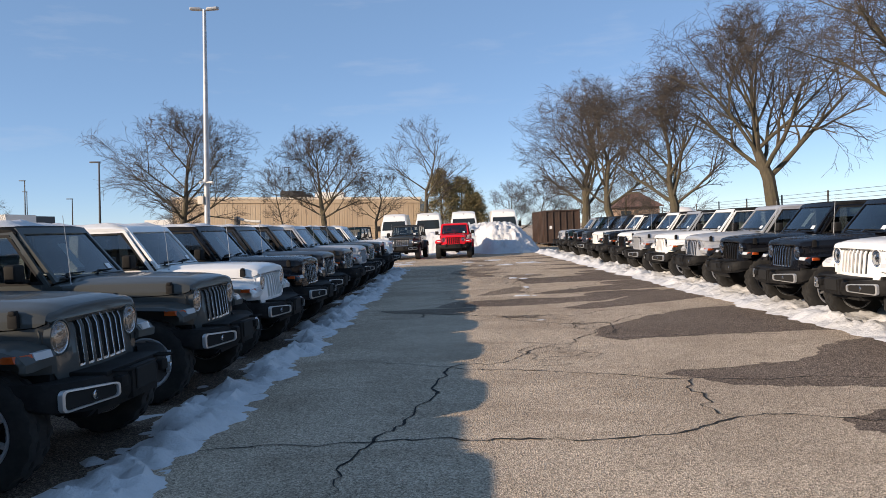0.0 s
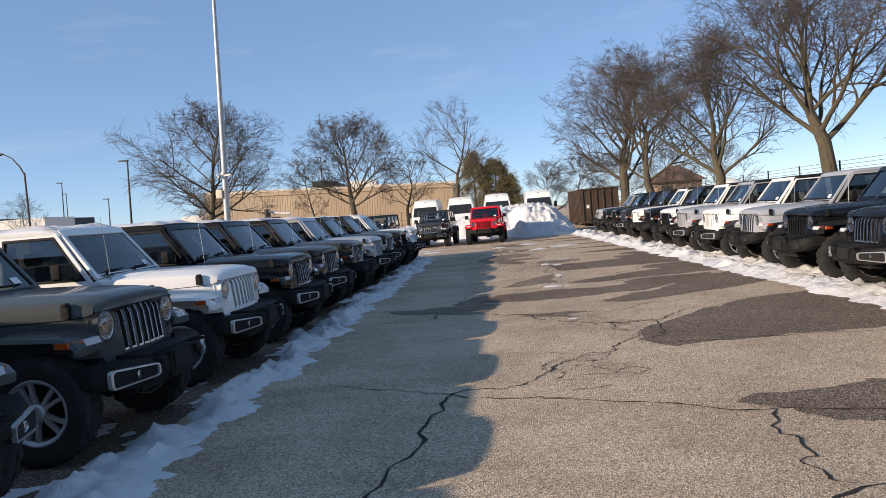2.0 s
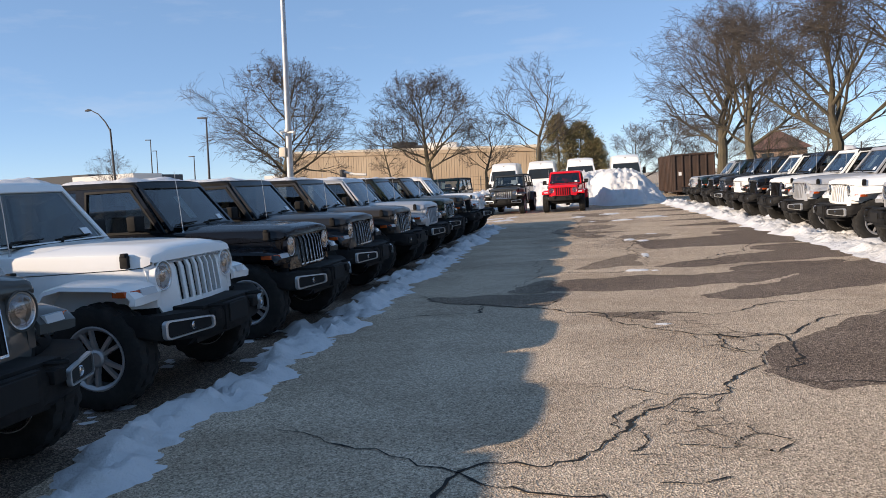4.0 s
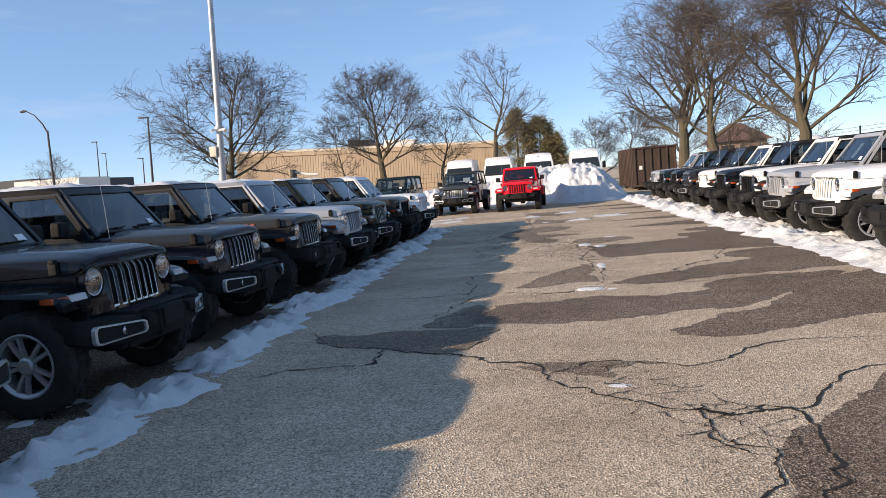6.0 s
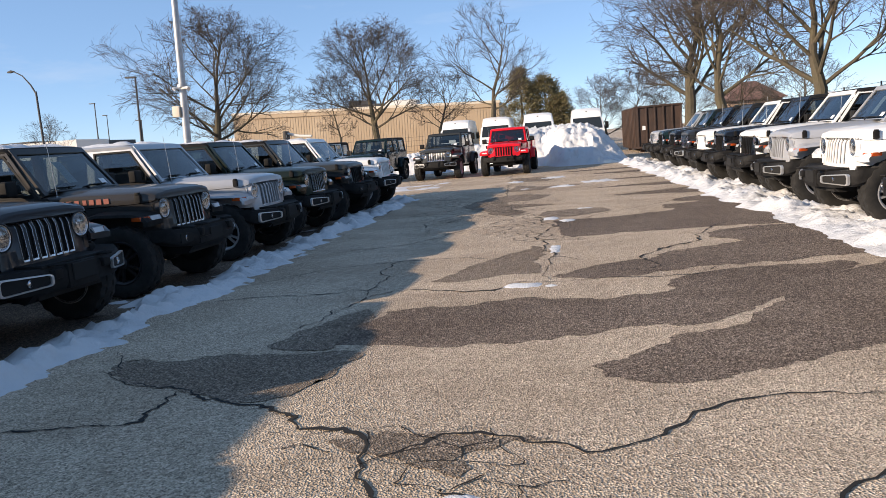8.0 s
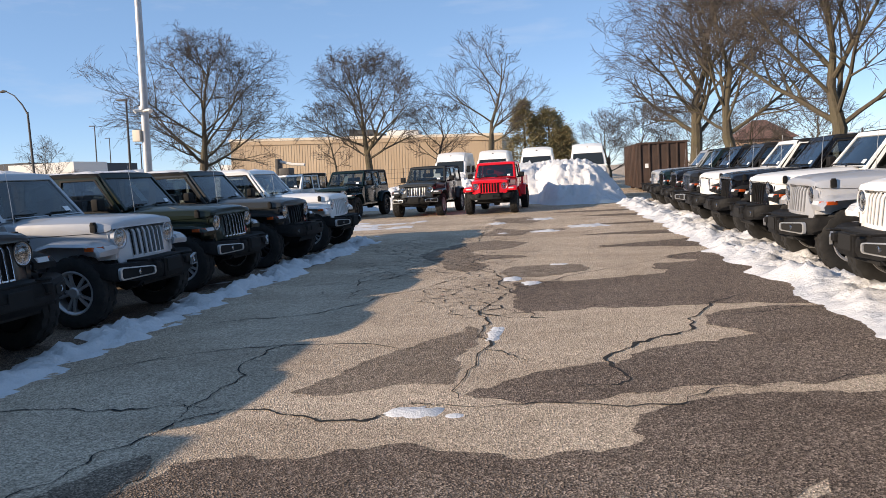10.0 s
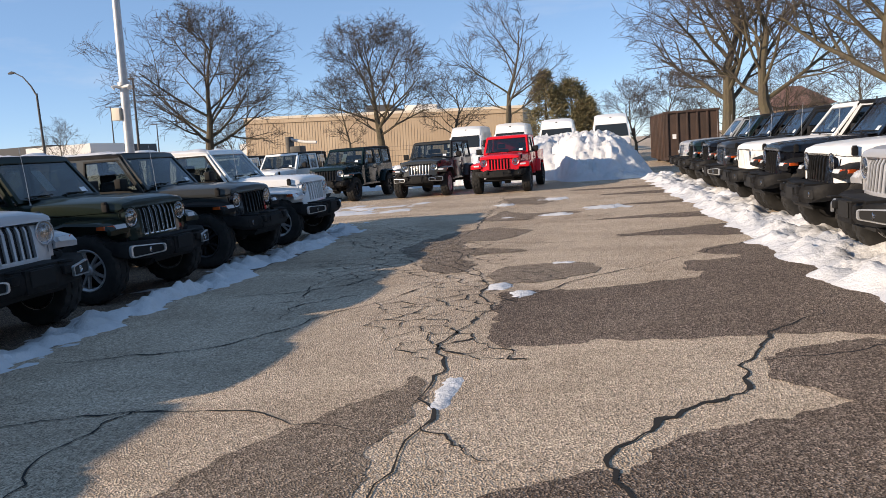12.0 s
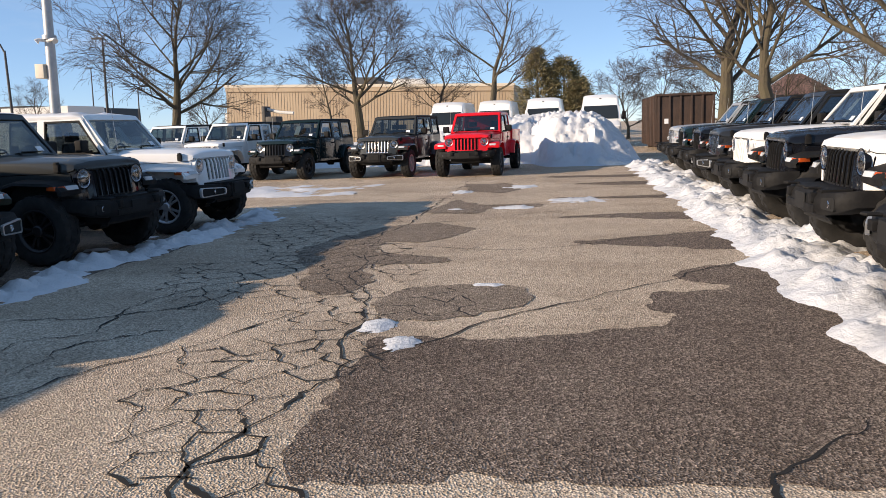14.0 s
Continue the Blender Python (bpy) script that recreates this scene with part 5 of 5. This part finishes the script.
bare_tree(-13.08, 64.9, 10.3, 5.4, 16, 0.26, 2.8, (-0.2, 0), 7, 0.15)
bare_tree(-4.49, 64, 10.8, 4.6, 17, 0.2, 3.4, (0.3, 0), 5, 0.0, levels=3, label="thin bare tree with an open crown")
bare_tree(-20.90, 80, 10.5, 2.6, 18, 0.11, 2.6, (0, 0), 5, 0.0, levels=3, label="slender young bare tree standing by the building")
bare_tree(-9.70, 72, 8.2, 3.2, 20, 0.14, 2.4, (0, 0), 5, 0.1, levels=3, label="small bare tree standing by the building")
bare_tree(-67.16, 100, 9.2, 3.6, 21, 0.16, 2.2, (0, 0), 5, 0.1, levels=3, label="small bare tree in the distance")
bare_tree(-29.96, 75, 5.6, 2.6, 22, 0.12, 1.6, (0, 0), 5, 0.1, levels=3, label="small bare tree in the distance")
for k, (x, y) in enumerate(((6.5, 72), (10.0, 70), (14.0, 72), (4.0, 78), (17.5, 68))):
    bare_tree(x, y, 6.0, 3.4, 40 + k, 0.12, 0.9, (0, 0), 7, 0.1, levels=3, label="bare tangled shrub beyond the lot")


def conifer(x, y, height, radius, seed, blunt=0.0):
    r = random.Random(seed)
    root = new("conifer")
    root.matrix_world = pose(x, y, 0)
    tagged(root, "dark green shaggy evergreen tree", "tree", "evergreens beyond the vans")
    bm = bmesh.new()
    tube(bm, [(0, 0, 0), (0, 0, height * 0.95)], [0.25, 0.03], 8)
    part("trunk", bm, M["bark"], root)
    verts, faces = [], []
    for _ in range(420):
        h = r.random() ** 0.8
        z = height * (0.08 + 0.92 * h)
        reach = radius * (1 - h) ** (0.75 - 0.3 * blunt) * r.uniform(0.55, 1.12) + 0.15
        a = r.uniform(0, 2 * math.pi)
        out = Vector((math.cos(a), math.sin(a), r.uniform(-0.1, 0.35)))
        for _ in range(22):
            c = Vector((0, 0, z)) + out * reach * r.uniform(0.35, 1.0) + Vector((r.gauss(0, 0.22), r.gauss(0, 0.22), r.gauss(0, 0.16)))
            d = (out + Vector((r.uniform(-0.8, 0.8), r.uniform(-0.8, 0.8), r.uniform(-0.3, 0.8)))).normalized() * r.uniform(0.2, 0.45)
            s = d.cross(Vector((r.uniform(-1, 1), r.uniform(-1, 1), r.uniform(-1, 1)))).normalized() * 0.05
            i = len(verts)
            verts += [c - s, c + s, c + d]
            faces.append((i, i + 1, i + 2))
    me = bpy.data.meshes.new("crown")
    me.from_pydata(verts, [], faces)
    part("crown", me, M["needles"], root, "dense dark needles")


conifer(-4.6, 95, 8.6, 3.7, 5)
conifer(-2.0, 95.5, 7.6, 3.2, 6, 1)
conifer(-0.5, 94.5, 5.5, 2.0, 7, 1)

# ---- buildings ----


def building(name, x, y, yaw, length, depth, height, wall, label, ribs=0.0, cap=None):
    root = new(name)
    root.matrix_world = pose(x, y, 0, 0, 2.2 if ribs else 0, yaw)
    tagged(root, label, "building")
    bm = bmesh.new()
    box(bm, 0, length, 0, depth, -1.5, height)
    part("wall", bm, M[wall], root, smooth=0)
    if ribs:
        bm = bmesh.new()
        n = int(length / ribs)
        for k in range(n):
            box(bm, k * ribs, k * ribs + ribs * 0.5, -0.028, 0, 0, height - 0.75)
        tagged(part("siding_ribs", bm, M[wall], root, smooth=0), kind="stuff")
    if cap:
        bm = bmesh.new()
        box(bm, -0.15, length + 0.15, -0.22, 0.35, height - 0.28, height + 0.03, 0.02)
        part("parapet_cap", bm, M[cap], root, smooth=0)
        bm = bmesh.new()
        box(bm, -0.03, length + 0.03, -0.16, 0, height - 0.75, height - 0.28)
        part("fascia", bm, M[wall], root, smooth=0)
    return root


hall = building("store_building", -40.9, 99, 3, 33, 30, 7.05, "siding", "long tan ribbed-metal retail building with a pale roof edge", 0.34, "pale")
for k, (a, b, c) in enumerate(((14.5, 3.2, 1.3), (19.5, 4.2, 1.1), (17.2, 1.6, 0.8))):
    bm = bmesh.new()
    box(bm, a - 2, a - 2 + b, 9, 12, 7.05, 7.05 + c, 0.05)
    part("rooftop_unit", bm, M["dark_wall" if k != 1 else "white_wall"], hall)
building("warehouse", -135, 120, 0, 49, 30, 7.0, "dark_wall", "low dark grey warehouse in the distance")
building("white_shed", -83, 112, 0, 11, 8, 6.3, "white_wall", "low off-white shed in the distance")
building("white_shed", -63, 140, 0, 22, 8, 5.2, "white_wall", "low off-white shed in the distance")
house = new("house")
house.matrix_world = pose(15.6, 90, 0.7)
tagged(house, "low brick house with a brown hipped roof", "house")
bm = bmesh.new()
box(bm, 0.7, 5.7, 0, 6, -1, 2.5)
part("wall", bm, M["brick"], house)
bm = bmesh.new()
rows = [[(0.2, -0.5, 2.4), (6.2, -0.5, 2.4), (6.2, 6.5, 2.4), (0.2, 6.5, 2.4)], [(2.6, 2.8, 4.3), (3.8, 2.8, 4.3), (3.8, 3.2, 4.3), (2.6, 3.2, 4.3)]]
loft(bm, rows)
part("roof", bm, M["shingle"], house, smooth=0)
bm = bmesh.new()
box(bm, 1.2, 2.4, -0.05, 0.02, 1.0, 2.0)
part("window", bm, M["van_glass"], house)

loader = new("lift_truck")
loader.matrix_world = pose(-22.9, 72.8, 0)
tagged(loader, "small dark lift truck standing by the building", "vehicle")
for nm, dims in (("body", (-1.0, 0.6, -0.7, 0.7, 0.4, 1.9)), ("mast", (-0.75, -0.45, -0.5, 0.5, 0.4, 3.5)), ("counterweight", (0.6, 1.5, -0.6, 0.6, 0.5, 1.6)), ("cage", (-0.4, 0.5, -0.6, 0.6, 1.9, 2.7))):
    bm = bmesh.new()
    box(bm, *dims, 0.06)
    part(nm, bm, M["lamp_dark"], loader)
bm = bmesh.new()
tube(bm, [(-0.6, 0, 3.3), (0.6, 0, 3.0), (1.7, 0, 2.9)], 0.12, 8)
part("boom", bm, M["white_wall"], loader)
for sx in (-0.7, 0.9):
    for sy in (-0.7, 0.7):
        bm = bmesh.new()
        tube(bm, [(sx, sy - 0.12, 0.4), (sx, sy + 0.12, 0.4)], 0.4, 14)
        part("wheel", bm, M["rubber"], loader)

# ---- fences ----


def fence(x0, y0, x1, y1, height, step, wires, label):
    root = new("fence")
    tagged(root, label, "fence")
    a, b = Vector((x0, y0, 0)), Vector((x1, y1, 0))
    n = int((b - a).length / step)
    for k in range(n + 1):
        p = a.lerp(b, k / n)
        bm = bmesh.new()
        tube(bm, [p, p + Vector((0, 0, height))], 0.035, 7)
        part("post", bm, M["lamp_dark"], root)
    for z in wires:
        bm = bmesh.new()
        tube(bm, [a + Vector((0, 0, z)), b + Vector((0, 0, z))], 0.012 if z < height - 0.5 else 0.008, 4)
        part("wire", bm, M["lamp_dark"], root)
    return root


fence(14.0, 6.0, 14.0, 66.0, 2.45, 4.3, [0.4, 0.9, 1.4, 1.9, 2.1, 2.25, 2.4], "wire fence with barbed strands behind the parked cars")
fence(-42.0, 76.0, -6.0, 84.0, 2.2, 3.0, [0.3, 0.8, 1.3, 1.8, 2.15], "dark wire fence in front of the building")
